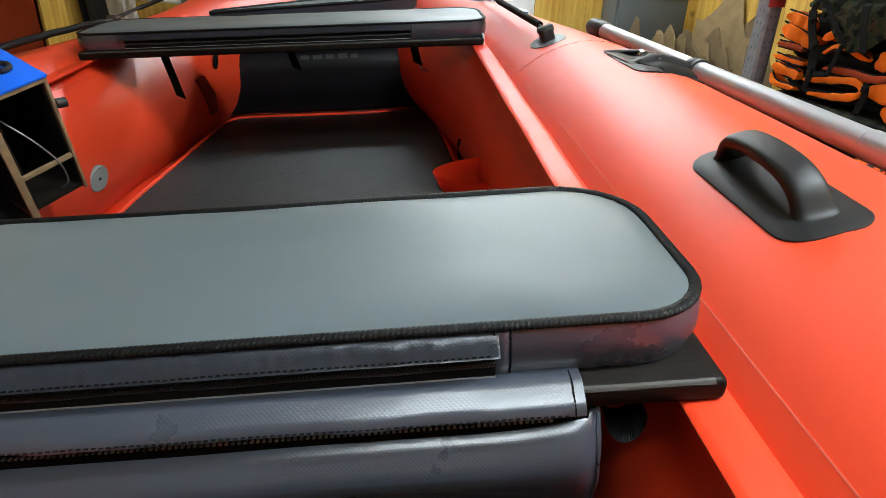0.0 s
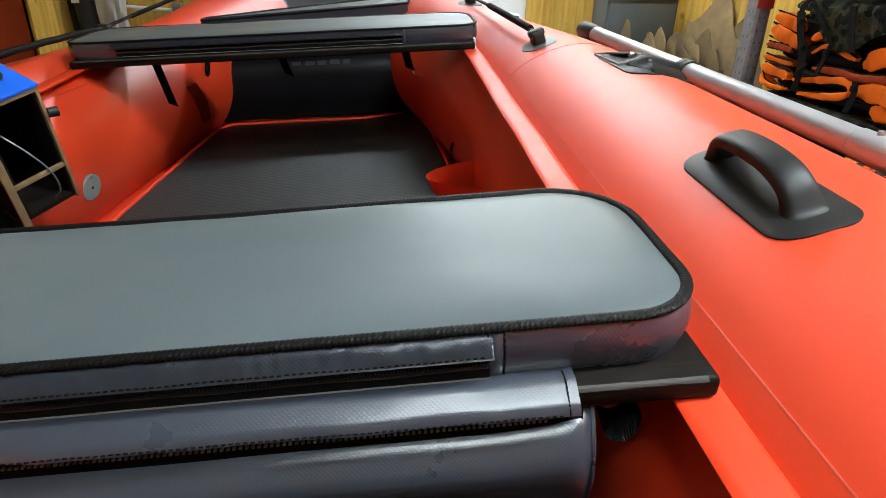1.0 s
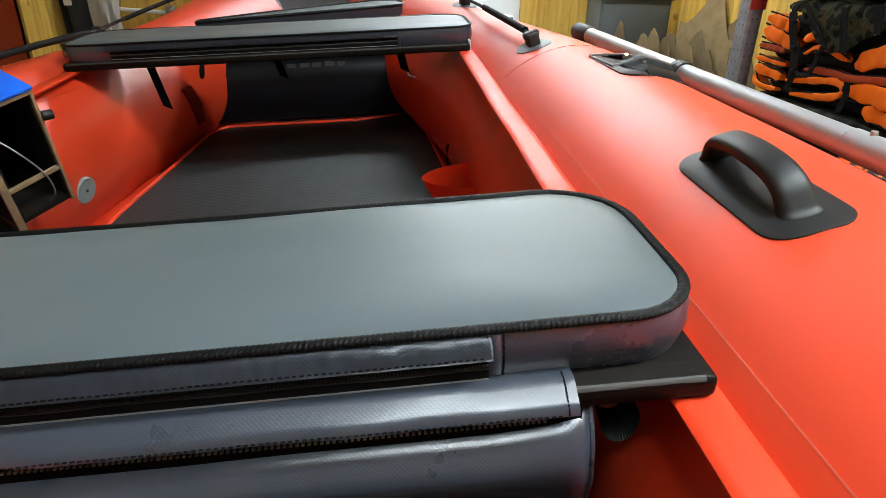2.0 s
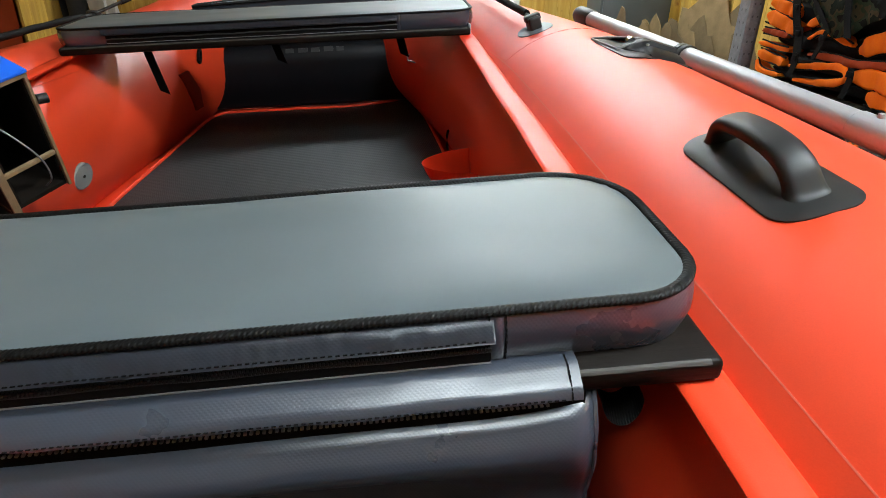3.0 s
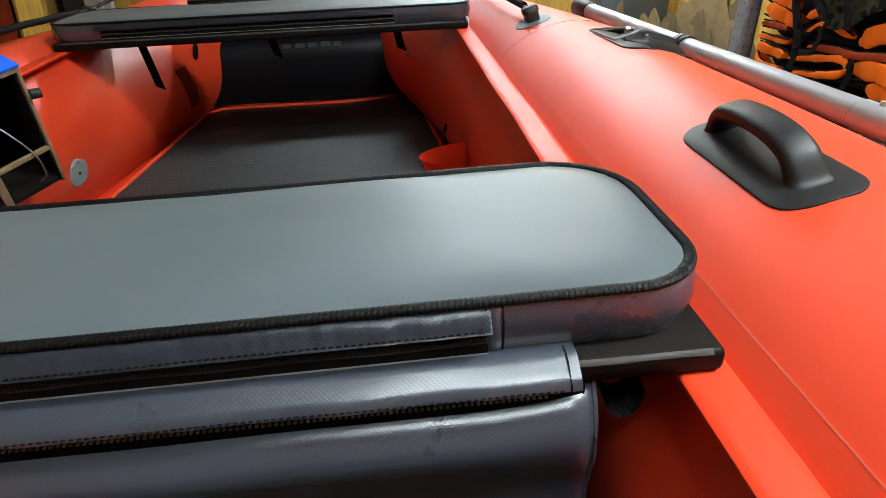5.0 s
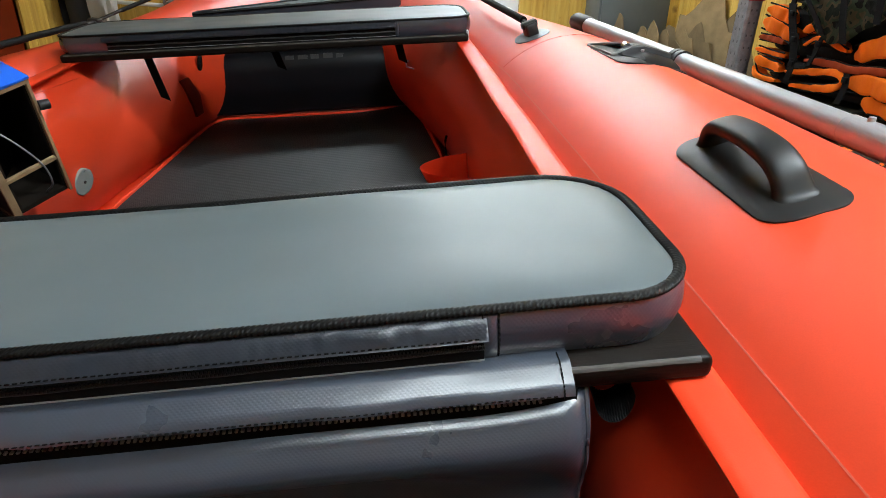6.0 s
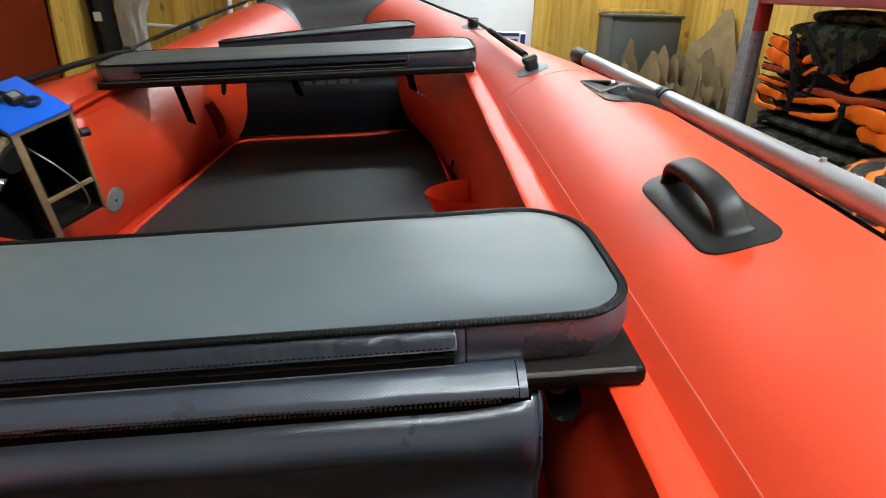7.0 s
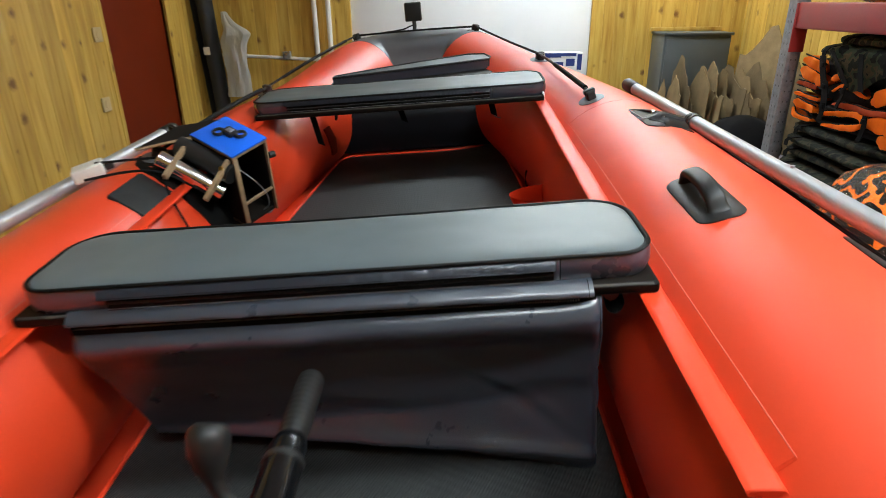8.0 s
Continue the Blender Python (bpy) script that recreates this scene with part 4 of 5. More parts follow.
# ---------------------------------------------------------------- bow things
bow_bag = thing("bow_bag", "dark grey gear bag lying in the bow", "bag", B)
bm = bmesh.new()
rows = []
for k in range(15):
    x = -0.385 + 0.77 * k / 14
    e = 1 - 0.10 * abs(2 * k / 14 - 1) ** 6
    prof = [(2.50, 0.152), (2.475, 0.165), (2.468, 0.23), (2.465, 0.31), (2.472, 0.345), (2.49, 0.372), (2.53, 0.398), (2.58, 0.408), (2.64, 0.400), (2.66, 0.30), (2.66, 0.152)]
    rows.append([(x, y + 0.006 * noise.noise(Vector((x * 8, z * 9, 0))), 0.152 + (z - 0.152) * e + 0.006 * noise.noise(Vector((x * 7, z * 12, 4)))) for y, z in prof])
vs = grid_mesh(bm, rows, closed=True)
bm.faces.new(vs[0]), bm.faces.new(vs[-1])
part("body", bm, weave("dark_bag_cloth", (0.003, 0.003, 0.004), (0.007, 0.007, 0.009), 0.42, 0.005, 0.15, spec=0.22), bow_bag)
for k, (w, h) in enumerate(((0.030, 0.022), (0.034, 0.022), (0.030, 0.022), (0.034, 0.026), (0.026, 0.022))):
    x = -0.07 + 0.046 * k
    bm = bmesh.new()
    add_box(bm, x, x + w, 2.478, 2.4795, 0.352, 0.352 + h * 0.6)
    for v in bm.verts:
        v.co = Vector((v.co.x, v.co.y + (v.co.z - 0.352) * 0.62 - 0.004, v.co.z))
    part("printed_bar", bm, ZIP_BLACK, bow_bag, "worn dull grey printed mark", smooth=False)

bow_pad = thing("bow_cushion", "grey padded wedge-shaped cushion with black piping in the bow", "cushion", B)
out = [(-0.335, 2.385), (-0.10, 2.435), (0.15, 2.49), (0.365, 2.54), (0.372, 2.60), (0.350, 2.69), (0.27, 2.72), (0.05, 2.63), (-0.15, 2.53), (-0.33, 2.43)]
bm = bmesh.new()
a = [bm.verts.new((x, y, 0.500)) for x, y in out]
b2 = [bm.verts.new((x, y, 0.534 + 0.012 * (x + 0.33))) for x, y in out]
bm.faces.new(a)
for k in range(len(a)):
    bm.faces.new((a[k], a[(k + 1) % len(a)], b2[(k + 1) % len(a)], b2[k]))
part("side_band", bm, DARK_CLOTH, bow_pad)
bm = bmesh.new()
bm.faces.new([bm.verts.new((x, y, 0.5345 + 0.012 * (x + 0.33))) for x, y in out])
part("top_panel", bm, GREY_TOP, bow_pad)
part("piping", tube([(x, y, 0.5345 + 0.012 * (x + 0.33)) for x, y in out], 0.0052, sides=8, closed=True), BRAID, bow_pad)
board3 = solo("bow_board", box(-0.36, 0.375, 2.44, 2.66, 0.484, 0.499, bevel=0.004), DARK_WOOD, "dark wooden board below the bow cushion", "seat board", B)

beacon = thing("bow_lamp", "black square lamp head on a short stalk at the bow", "lamp", B)
part("head", box(-0.058, 0.034, 3.215, 3.255, 0.665, 0.762, bevel=0.007, seg=3), DARK_RUBBER, beacon)
part("stalk", tube([(-0.012, 3.235, 0.668), (-0.010, 3.232, 0.640), (-0.012, 3.215, 0.612)], 0.011, sides=12), DARK_RUBBER, beacon)
part("cable", tube([(-0.02, 3.23, 0.645), (-0.07, 3.22, 0.628), (-0.13, 3.22, 0.622), (-0.2, 3.21, 0.619)], 0.004, sides=6), BLACK_TAPE, beacon)


# ---------------------------------------------------------------- plywood box on the port tube
def instrument_box():
    m = B @ Matrix.Translation((-0.380, 1.195, 0.557)) @ pose(0, 0, 0, 10.3, 16.0, -33.1)
    t = thing("plywood_case", "dark plywood case with a blue lid leaning on the tube", "case", m)
    w, d, h, s = 0.165, 0.118, 0.249, 0.009
    part("lid", box(-w - 0.002, 0.002, -0.002, d + 0.002, -0.001, 0.0045, bevel=0.0012), BLUE, t, "bright blue plastic lid")
    part("lid_edge", box(-w, 0, 0, d, -s, -0.0015), PLY, t, smooth=False)
    for name, a in (("back_panel", (-w, -s, d - s, d, -h, -s)), ("front_panel", (-w, -s, 0.012, 0.012 + s, -h, -s)), ("end_panel", (-w, -w + s, 0.012 + s, d - s, -h, -s)), ("bottom_panel", (-w + s, -s, 0.021, d - s, -h, -h + s))):
        part(name, box(*a), PLY_DARK, t, smooth=False)
    for name, a in (("edge_strip", (-s, 0, 0.0, 0.014, -h - 0.01, -s)), ("edge_strip", (-s, 0, d - 0.006, d, -h, -s)), ("divider", (-s, -0.001, 0.014, d - 0.006, -0.172, -0.164)), ("edge_strip", (-w, -s, 0.0, 0.012, -h, -h + 0.012))):
        part(name, box(*a, bevel=0.001), PLY, t, "raw plywood edge")
    # bracket arms over a polished cylinder in front
    for p0, p1 in (((-0.168, -0.004, -0.012), (-0.066, -0.158, -0.002)), ((-0.018, 0.0, -0.016), (0.010, -0.112, -0.067))):
        d0 = (Vector(p1) - Vector(p0)).normalized()
        q0 = Matrix.Translation(p0) @ d0.to_track_quat("Z", "X").to_matrix().to_4x4()
        b = bmesh.new()
        add_box(b, -0.0075, 0.0075, -0.006, 0.006, 0, (Vector(p1) - Vector(p0)).length, bevel=0.002, m=q0)
        arm = part("arm", b, PLY, t, "raw plywood arm")
        sc = Vector(p0) + d0 * 0.03
        part("screw", tube([sc + Vector((0, -0.004, 0.005)), sc + Vector((0, -0.007, 0.009))], 0.006, sides=10), BRASS, arm, "brass screw")
    ca, cb = Vector((-0.146, -0.120, 0.002)), Vector((-0.011, -0.041, -0.099))
    part("cylinder", tube([ca, ca.lerp(cb, 0.02), ca.lerp(cb, 0.98), cb], [0.017, 0.0225, 0.0225, 0.017], sides=32), STEEL, t, "polished steel cylinder")
    part("dark_tube", tube([(-0.175, -0.034, -0.022), (-0.004, -0.006, -0.052)], 0.029, sides=20), DARK_RUBBER, t, "black tube behind the cylinder")
    b = bmesh.new()
    tri = [(-w, 0.0), (-0.228, -0.130), (-0.232, 0.012), (-w, d)]
    up_, dn_ = [b.verts.new((x, y, -0.002)) for x, y in tri], [b.verts.new((x, y, -0.010)) for x, y in tri]
    b.faces.new(up_), b.faces.new(dn_)
    for k in range(4):
        b.faces.new((up_[k], up_[(k + 1) % 4], dn_[(k + 1) % 4], dn_[k]))
    part("wing", b, PLY_DARK, t, "dark plywood side wing", smooth=False)
    part("wing_edge", tube([(-w, -0.001, -0.006), (-0.229, -0.131, -0.006)], 0.0045, sides=6), PLY, t, "raw plywood edge")
    part("back_plate", box(-0.27, -0.004, 0.0, 0.010, -0.255, -0.012), PLY_DARK, t, smooth=False)
    part("cable", tube(smooth_line([(-0.12, 0.03, -0.06), (-0.06, 0.045, -0.085), (-0.02, 0.065, -0.12), (0.002, 0.082, -0.165), (0.003, 0.085, -0.21), (-0.02, 0.08, -0.24)], 8), 0.0017, sides=8), GALV, t, "grey cable")
    part("side_knob", tube([(0.0, d + 0.0, -0.055), (0.004, d + 0.016, -0.057)], 0.009, sides=14), DARK_RUBBER, t, "black side knob")
    top = m @ Matrix.Translation((-0.082, 0.062, 0.0047))
    g = thing("cable_clamp", "small black clamp with a shiny buckle lying on the blue lid", "clamp", top)
    part("ring", tube([(-0.028 + 0.014 * math.cos(a), -0.012 + 0.014 * math.sin(a), 0.006) for a in np.linspace(0, 2 * math.pi, 20)[:-1]], 0.0042, sides=8, closed=True), DARK_RUBBER, g)
    part("ring", tube([(0.026 + 0.013 * math.cos(a), 0.018 + 0.013 * math.sin(a), 0.006) for a in np.linspace(0, 2 * math.pi, 20)[:-1]], 0.0042, sides=8, closed=True), DARK_RUBBER, g)
    part("body", box(-0.018, 0.016, -0.010, 0.018, 0.0, 0.016, bevel=0.004, seg=3), DARK_RUBBER, g)
    part("buckle", box(-0.006, 0.014, -0.006, 0.010, 0.0165, 0.019, bevel=0.001), ALU, g)


instrument_box()
pad_line = [(1.307, 84), (1.22, 75), (1.17, 65.6), (1.149, 52), (1.151, 39.7), (1.147, 33.3), (1.16, 22), (1.173, 13.4), (1.25, 2), (1.337, -7.7), (1.43, 6), (1.45, 16), (1.43, 27), (1.36, 39.3), (1.381, 62.1), (1.36, 75)]
solo("rubber_pad", tube_patch(-1, pad_line, 0.005), BLACK_TAPE, "black rubber sheet lying on the tube below the case", "pad", B)
wires = thing("cable_bundle", "black cables running over the tube to the case", "cable", B)
part("cable", tube(smooth_line([(-0.66, 1.00, 0.585), (-0.60, 1.08, 0.574), (-0.54, 1.12, 0.555), (-0.47, 1.14, 0.50), (-0.45, 1.2, 0.44)], 6), 0.0032, sides=8), BLACK_TAPE, wires)
part("cable", tube(smooth_line([(-0.545, 1.135, 0.513), (-0.515, 1.09, 0.486), (-0.482, 1.06, 0.437), (-0.464, 1.05, 0.385), (-0.456, 1.08, 0.32)], 6), 0.0032, sides=8), BLACK_TAPE, wires)
part("cable", tube(smooth_line([(-0.70, 1.12, 0.59), (-0.62, 1.20, 0.57), (-0.56, 1.26, 0.555), (-0.53, 1.31, 0.56)], 6), 0.0032, sides=8), BLACK_TAPE, wires)

adapter = thing("white_adapter", "off-white plastic power adapter lying on the tube", "adapter", B @ Matrix.Translation((-0.725, 1.13, 0.551)) @ pose(0, 0, 0, 0, -10, 28))
part("body", box(-0.038, 0.038, -0.034, 0.034, 0.0, 0.034, bevel=0.005, seg=3), WHITE_PLASTIC, adapter)
part("plug", box(0.038, 0.06, -0.012, 0.012, 0.006, 0.022, bevel=0.003), DARK_RUBBER, adapter)

# ---------------------------------------------------------------- steering arm of the outboard
tiller = thing("steering_arm", "black outboard steering arm with a ribbed rubber grip", "steering arm", B)
ax, az = -0.016, 0.445
pts, rad = [], []
for k in range(36):
    y = 0.402 - 0.128 * k / 35
    pts.append((ax, y, az))
    rad.append((0.0195 if k % 3 else 0.0186) * (0.80 if k == 0 else 0.93 if k == 1 else 1) + 0.0010 * math.sin(k / 35 * math.pi))
part("grip", tube(pts, rad, sides=22), DARK_RUBBER, tiller, "ribbed black rubber grip")
GLOSS = plain("gloss_black_plastic", (0.004, 0.004, 0.004), (0.007, 0.007, 0.008), 0.12, scale=12, relief=0.01, rough_var=0.03)
arm = part("arm", tube([(ax, 0.275, az), (ax, 0.269, az), (ax, 0.255, az), (ax + 0.002, 0.12, az + 0.002), (ax + 0.006, -0.2, az + 0.02), (ax + 0.01, -1.08, az + 0.10)], [0.016, 0.022, 0.0245, 0.026, 0.03, 0.034], sides=26), GLOSS, tiller, "gloss black arm")
part("collar", tube([(ax, 0.238, az), (ax, 0.236, az), (ax, 0.228, az), (ax, 0.226, az)], [0.0245, 0.0268, 0.0268, 0.0245], sides=26), DARK_RUBBER, arm)
part("shift_lever", tube([(-0.066, 0.190, 0.5545), (-0.066, 0.189, 0.5535), (-0.067, 0.186, 0.549), (-0.068, 0.182, 0.540), (-0.069, 0.178, 0.526), (-0.069, 0.174, 0.512), (-0.068, 0.170, 0.499), (-0.066, 0.166, 0.488), (-0.055, 0.158, 0.465), (-0.030, 0.150, 0.452)],
     [0.008, 0.0165, 0.0225, 0.0245, 0.0235, 0.0195, 0.014, 0.0105, 0.0095, 0.0095], sides=22), DARK_RUBBER, tiller, "rounded black shift lever")

# ---------------------------------------------------------------- along the far wall
def pipe(name, pts, r, label):
    return solo(name, tube(pts, r, sides=14), WHITE_PLASTIC, label, "pipe", pose(0, 0, 0), "wall pipes")


pipe("wall_pipe", [(-1.005, WY1 - 0.05, 0.0), (-1.005, WY1 - 0.05, CZ)], 0.021, "white plastic pipe running up the pine wall")
pipe("wall_pipe", [(-0.890, WY1 - 0.05, 0.0), (-0.890, WY1 - 0.05, CZ)], 0.021, "white plastic pipe running up the pine wall")
pipe("wall_pipe", [(-1.98, WY1 - 0.04, 0.645), (-1.4, WY1 - 0.04, 0.615), (-1.03, WY1 - 0.04, 0.592)], 0.014, "thin white pipe running along the pine wall")
jb = thing("junction_box", "grey pipe clamp box on the pine wall", "box", pose(-1.27, WY1 - 0.035, 0.63))
part("body", box(-0.032, 0.032, -0.032, 0.02, -0.03, 0.03, bevel=0.006), GALV, jb)
part("tap", tube([(0, -0.03, 0.0), (0, -0.055, 0.01), (0.03, -0.06, 0.03)], 0.009, sides=10), STEEL, jb)


def wall_socket(y, z):
    t = thing("wall_socket", "beige plastic electric socket on the pine wall", "socket", pose(WX0 + 0.013, y, z, 0, 0, 90), "wall sockets")
    part("plate", box(-0.042, 0.042, -0.012, 0.0, -0.042, 0.042, bevel=0.005, seg=3), BEIGE_PLASTIC, t)
    part("insert", tube([(0, -0.010, 0), (0, -0.016, 0)], 0.024, sides=20), BEIGE_PLASTIC, t)


wall_socket(3.31, 0.475)
wall_socket(3.375, 0.875)

roll = thing("foam_roll", "dark grey rolled foam mat standing in the corner", "roll", pose(-1.83, 4.78, 0, 1.5, -2.0, 0))
bm = bmesh.new()
pts = [((0.02 + 0.0085 * a) * math.cos(a), (0.02 + 0.0085 * a) * math.sin(a)) for a in np.linspace(0, 3 * 2 * math.pi * 0.5, 60)]
grid_mesh(bm, [[(x, y, z) for x, y in pts] for z in (0.0, 0.5, 1.0, 1.75)])
bmesh.ops.solidify(bm, geom=bm.faces[:], thickness=0.006)
part("sheet", bm, plain("dark_grey_foam", (0.035, 0.038, 0.042), (0.055, 0.058, 0.062), 0.6, scale=9), roll)
part("tape_label", box(-0.02, 0.03, -0.112, -0.106, 0.66, 0.72), WHITE_PLASTIC, roll, "off-white paper label")

bagm, nt, bb = shader("milky_plastic_film")
bb.inputs["Base Color"].default_value = (0.66, 0.66, 0.64, 1)
bb.inputs["Roughness"].default_value = 0.30
bb.inputs["Transmission Weight"].default_value = 0.6
bb.inputs["IOR"].default_value = 1.2
bump(nt, bb, noise_tex(nt, coords(nt, (1, 1, 0.35)), 30.0, 4), 0.8, 0.01)
bm = bmesh.new()
rows = []
for j in range(44):
    v = j / 43
    z = 0.98 - 0.66 * v
    wdt = 0.022 + 0.075 * min(1, v * 2.6) + 0.035 * math.exp(-((v - 0.26) / 0.09) ** 2) - 0.03 * max(0, v - 0.5)
    cx = -1.695 + 0.055 * math.sin(v * 2.4) + 0.045 * math.exp(-((v - 0.24) / 0.09) ** 2)
    ring = []
    for k in range(28):
        a = 2 * math.pi * k / 28
        r = 1 + 0.32 * noise.noise(Vector((math.cos(a) * 2.2, math.sin(a) * 2.2, v * 2.6))) + 0.22 * noise.noise(Vector((math.cos(a) * 6, math.sin(a) * 6, v * 3.5)))
        ring.append((cx + wdt * r * math.cos(a), 4.72 + wdt * 0.55 * r * math.sin(a), z))
    rows.append(ring)
vs = grid_mesh(bm, rows, closed=True)
bm.faces.new(vs[-1])
solo("plastic_bag", bm, bagm, "crumpled milky plastic bag hanging by the wall", "bag", pose(0, 0, 0))
solo("paper_scrap", box(-0.11, 0.11, -0.08, 0.08, 0.0, 0.30, bevel=0.004), WHITE_PLASTIC, "small pale carton standing at the wall", "carton", pose(-1.42, 4.80, 0, 0, 0, 12))

pack = thing("cardboard_pack", "white and blue printed carton standing by the gate", "carton", pose(1.02, 4.72, 0))
part("body", box(-0.15, 0.15, -0.08, 0.08, 0, 0.65, bevel=0.004), WHITE_PAINT, pack)
NAVY = plain("navy_print", (0.012, 0.03, 0.16), (0.02, 0.045, 0.22), 0.45, scale=10)
for k, (x0, x1, z0, z1) in enumerate(((-0.148, -0.02, 0.615, 0.649), (-0.02, 0.10, 0.625, 0.649), (0.02, 0.09, 0.55, 0.605), (-0.12, 0.0, 0.50, 0.58), (0.11, 0.146, 0.52, 0.64))):
    part("printed_bar", box(x0, x1, -0.0835, -0.0805, z0, z1), NAVY, pack, "dark blue printed bar", smooth=False)

cab = thing("steel_cabinet", "low grey painted steel cabinet against the pine wall", "cabinet", pose(2.105, 4.76, 0))
part("body", box(-0.315, 0.205, -0.15, 0.17, 0, 0.775, bevel=0.006), GREY_STEEL, cab)
part("door", box(-0.300, 0.190, -0.166, -0.152, 0.03, 0.750, bevel=0.005), GREY_STEEL, cab)
part("top_plate", box(-0.325, 0.215, -0.172, 0.17, 0.775, 0.795, bevel=0.004), GREY_STEEL, cab)
part("lock", tube([(0.150, -0.166, 0.45), (0.150, -0.178, 0.45)], 0.014, sides=16), STEEL, cab)
solo("wood_strip", box(-0.34, 0.23, -0.02, 0.02, 0.0, 0.03, bevel=0.003), PINE, "pine strip lying along the back of the cabinet top", "strip", pose(2.10, 4.88, 0.795))

# torn cardboard sheets stacked on edge
rng = random.Random(7)


def cardboard(x, y, w, h, turn, lean, peak):
    pts = [(-w / 2, 0), (w / 2, 0)]
    n = 11
    tear = rng.uniform(0.2, 0.8)
    for k in range(n + 1):
        f = 1 - k / n
        top = h * (0.72 + 0.28 * math.exp(-((f - peak) / 0.26) ** 2)) + rng.uniform(-0.022, 0.022) - h * rng.uniform(0.05, 0.16) * (1 if (f > tear) == (peak < tear) else 0)
        pts.append((-w / 2 + w * f, top))
    b = bmesh.new()
    t = 0.006
    front = [b.verts.new((px, -t / 2 - 0.02 * math.sin(px * 5 + x * 7) * pz, pz)) for px, pz in pts]
    back = [b.verts.new((v.co.x, v.co.y + t, v.co.z)) for v in front]
    b.faces.new(front), b.faces.new(back)
    for k in range(len(front)):
        b.faces.new((front[k], front[(k + 1) % len(front)], back[(k + 1) % len(front)], back[k]))
    return solo("cardboard_sheet", b, CARD, "torn brown cardboard sheet standing on edge", "cardboard", pose(x, y, 0, lean, 0, turn), "cardboard sheets", smooth=False)


for x, y, w, h, turn, lean, peak in ((1.78, 4.45, 0.26, 0.44, -80, -3, 0.3), (1.82, 4.41, 0.34, 0.50, -86, -3, 0.6), (1.87, 4.38, 0.34, 0.64, -82, -3, 0.35), (1.91, 4.36, 0.38, 0.52, -88, -2, 0.3), (1.96, 4.34, 0.40, 0.56, -78, -3, 0.7), (2.01, 4.32, 0.36, 0.58, -84, -4, 0.4),
                                     (2.06, 4.28, 0.44, 0.60, -90, -4, 0.4), (2.11, 4.26, 0.40, 0.54, -80, -5, 0.5), (2.17, 4.24, 0.44, 0.60, -86, -5, 0.3), (2.23, 4.20, 0.48, 0.58, -78, -5, 0.5), (2.30, 4.18, 0.5, 0.62, -84, -6, 0.5), (2.40, 4.22, 0.62, 0.86, -72, -6, 0.45), (2.47, 4.05, 0.80, 0.76, -82, -5, 0.6), (2.20, 3.98, 0.30, 0.42, -80, -6, 0.4)):
    cardboard(x, y, w, h, turn, lean, peak)
sack = thing("dark_sack", "black cloth sack slumped on the floor by the cardboard", "sack", pose(2.02, 3.55, 0))
bm = bmesh.new()
rows = []
for j in range(14):
    v = j / 13
    r0 = 0.27 * math.sqrt(max(0.02, 1 - (v * 1.0) ** 2.4))
    rows.append([((r0 * (1 + 0.22 * noise.noise(Vector((math.cos(a) * 1.7, math.sin(a) * 1.7, v * 3)))) * math.cos(a)), r0 * (1 + 0.22 * noise.noise(Vector((math.cos(a) * 1.7, math.sin(a) * 1.7, v * 3 + 5)))) * math.sin(a), 0.34 * v) for a in np.linspace(0, 2 * math.pi, 29)[:-1]])
vs = grid_mesh(bm, rows, closed=True)
bm.faces.new(vs[0]), bm.faces.new(vs[-1])
part("cloth", bm, plain("black_sack_cloth", (0.004, 0.004, 0.005), (0.010, 0.010, 0.012), 0.8, scale=20, relief=0.5, spec=0.06), sack)


# ---------------------------------------------------------------- shelf with life vests
def shelf_unit():
    t = thing("storage_rack", "steel storage rack with galvanised posts and red beams", "rack", pose(0, 0, 0))
    px, py, zt = 1.772, 2.70, 2.3

    def post(x, y):
        b = bmesh.new()
        prof = [(0.0, 0.075), (0.0, 0.0), (0.012, -0.004), (0.050, -0.004), (0.062, 0.0), (0.062, 0.075), (0.058, 0.075), (0.058, 0.003), (0.048, 0.0), (0.014, 0.0), (0.004, 0.004), (0.004, 0.075)]
        vs = grid_mesh(b, [[(x + a, y + c, z) for a, c in prof] for z in (0, zt)], closed=True)
        b.faces.new(vs[0]), b.faces.new(vs[-1])
        p = part("post", b, GALV, t, "perforated galvanised steel post", smooth=False)
        hb = bmesh.new()
        for k in range(46):
            z = 0.06 + k * 0.05
            for dx, dy in ((0.020, -0.0046), (0.042, -0.0046)):
                add_box(hb, x + dx - 0.003, x + dx + 0.003, y + dy - 0.0006, y + dy + 0.0004, z - 0.004, z + 0.004)
            for dy in (0.022, 0.052):
                add_box(hb, x - 0.0008, x + 0.0004, y + dy - 0.003, y + dy + 0.003, z + 0.018, z + 0.028)
        tagged(part("slots", hb, GREY_BOW, p, "small punched slots", smooth=False), kind="stuff")

    post(px, py)
    post(px + 0.66, py)
    post(px, 0.42)
    post(px + 0.66, 0.42)
    for z in (0.905, 1.64, 0.06):
        for x in (px + 0.004, px + 0.60):
            part("beam", box(x, x + 0.05, 0.49, py - 0.006, z, z + 0.115, bevel=0.008, seg=3), BEAM_RED, t, "red painted steel beam")
        part("shelf_panel", box(px + 0.055, px + 0.60, 0.49, py - 0.01, z + 0.078, z + 0.095), GALV, t, smooth=False)
    for z in (0.797, 1.54):
        part("connector", box(px - 0.004, px + 0.064, py - 0.012, py - 0.005, z, z + 0.22, bevel=0.002), BEAM_RED, t, "red beam connector plate")
        part("connector", box(px + 0.045, px + 0.067, py - 0.01, py + 0.06, z, z + 0.22, bevel=0.002), BEAM_RED, t, "red beam connector plate")
    return t


shelf_unit()


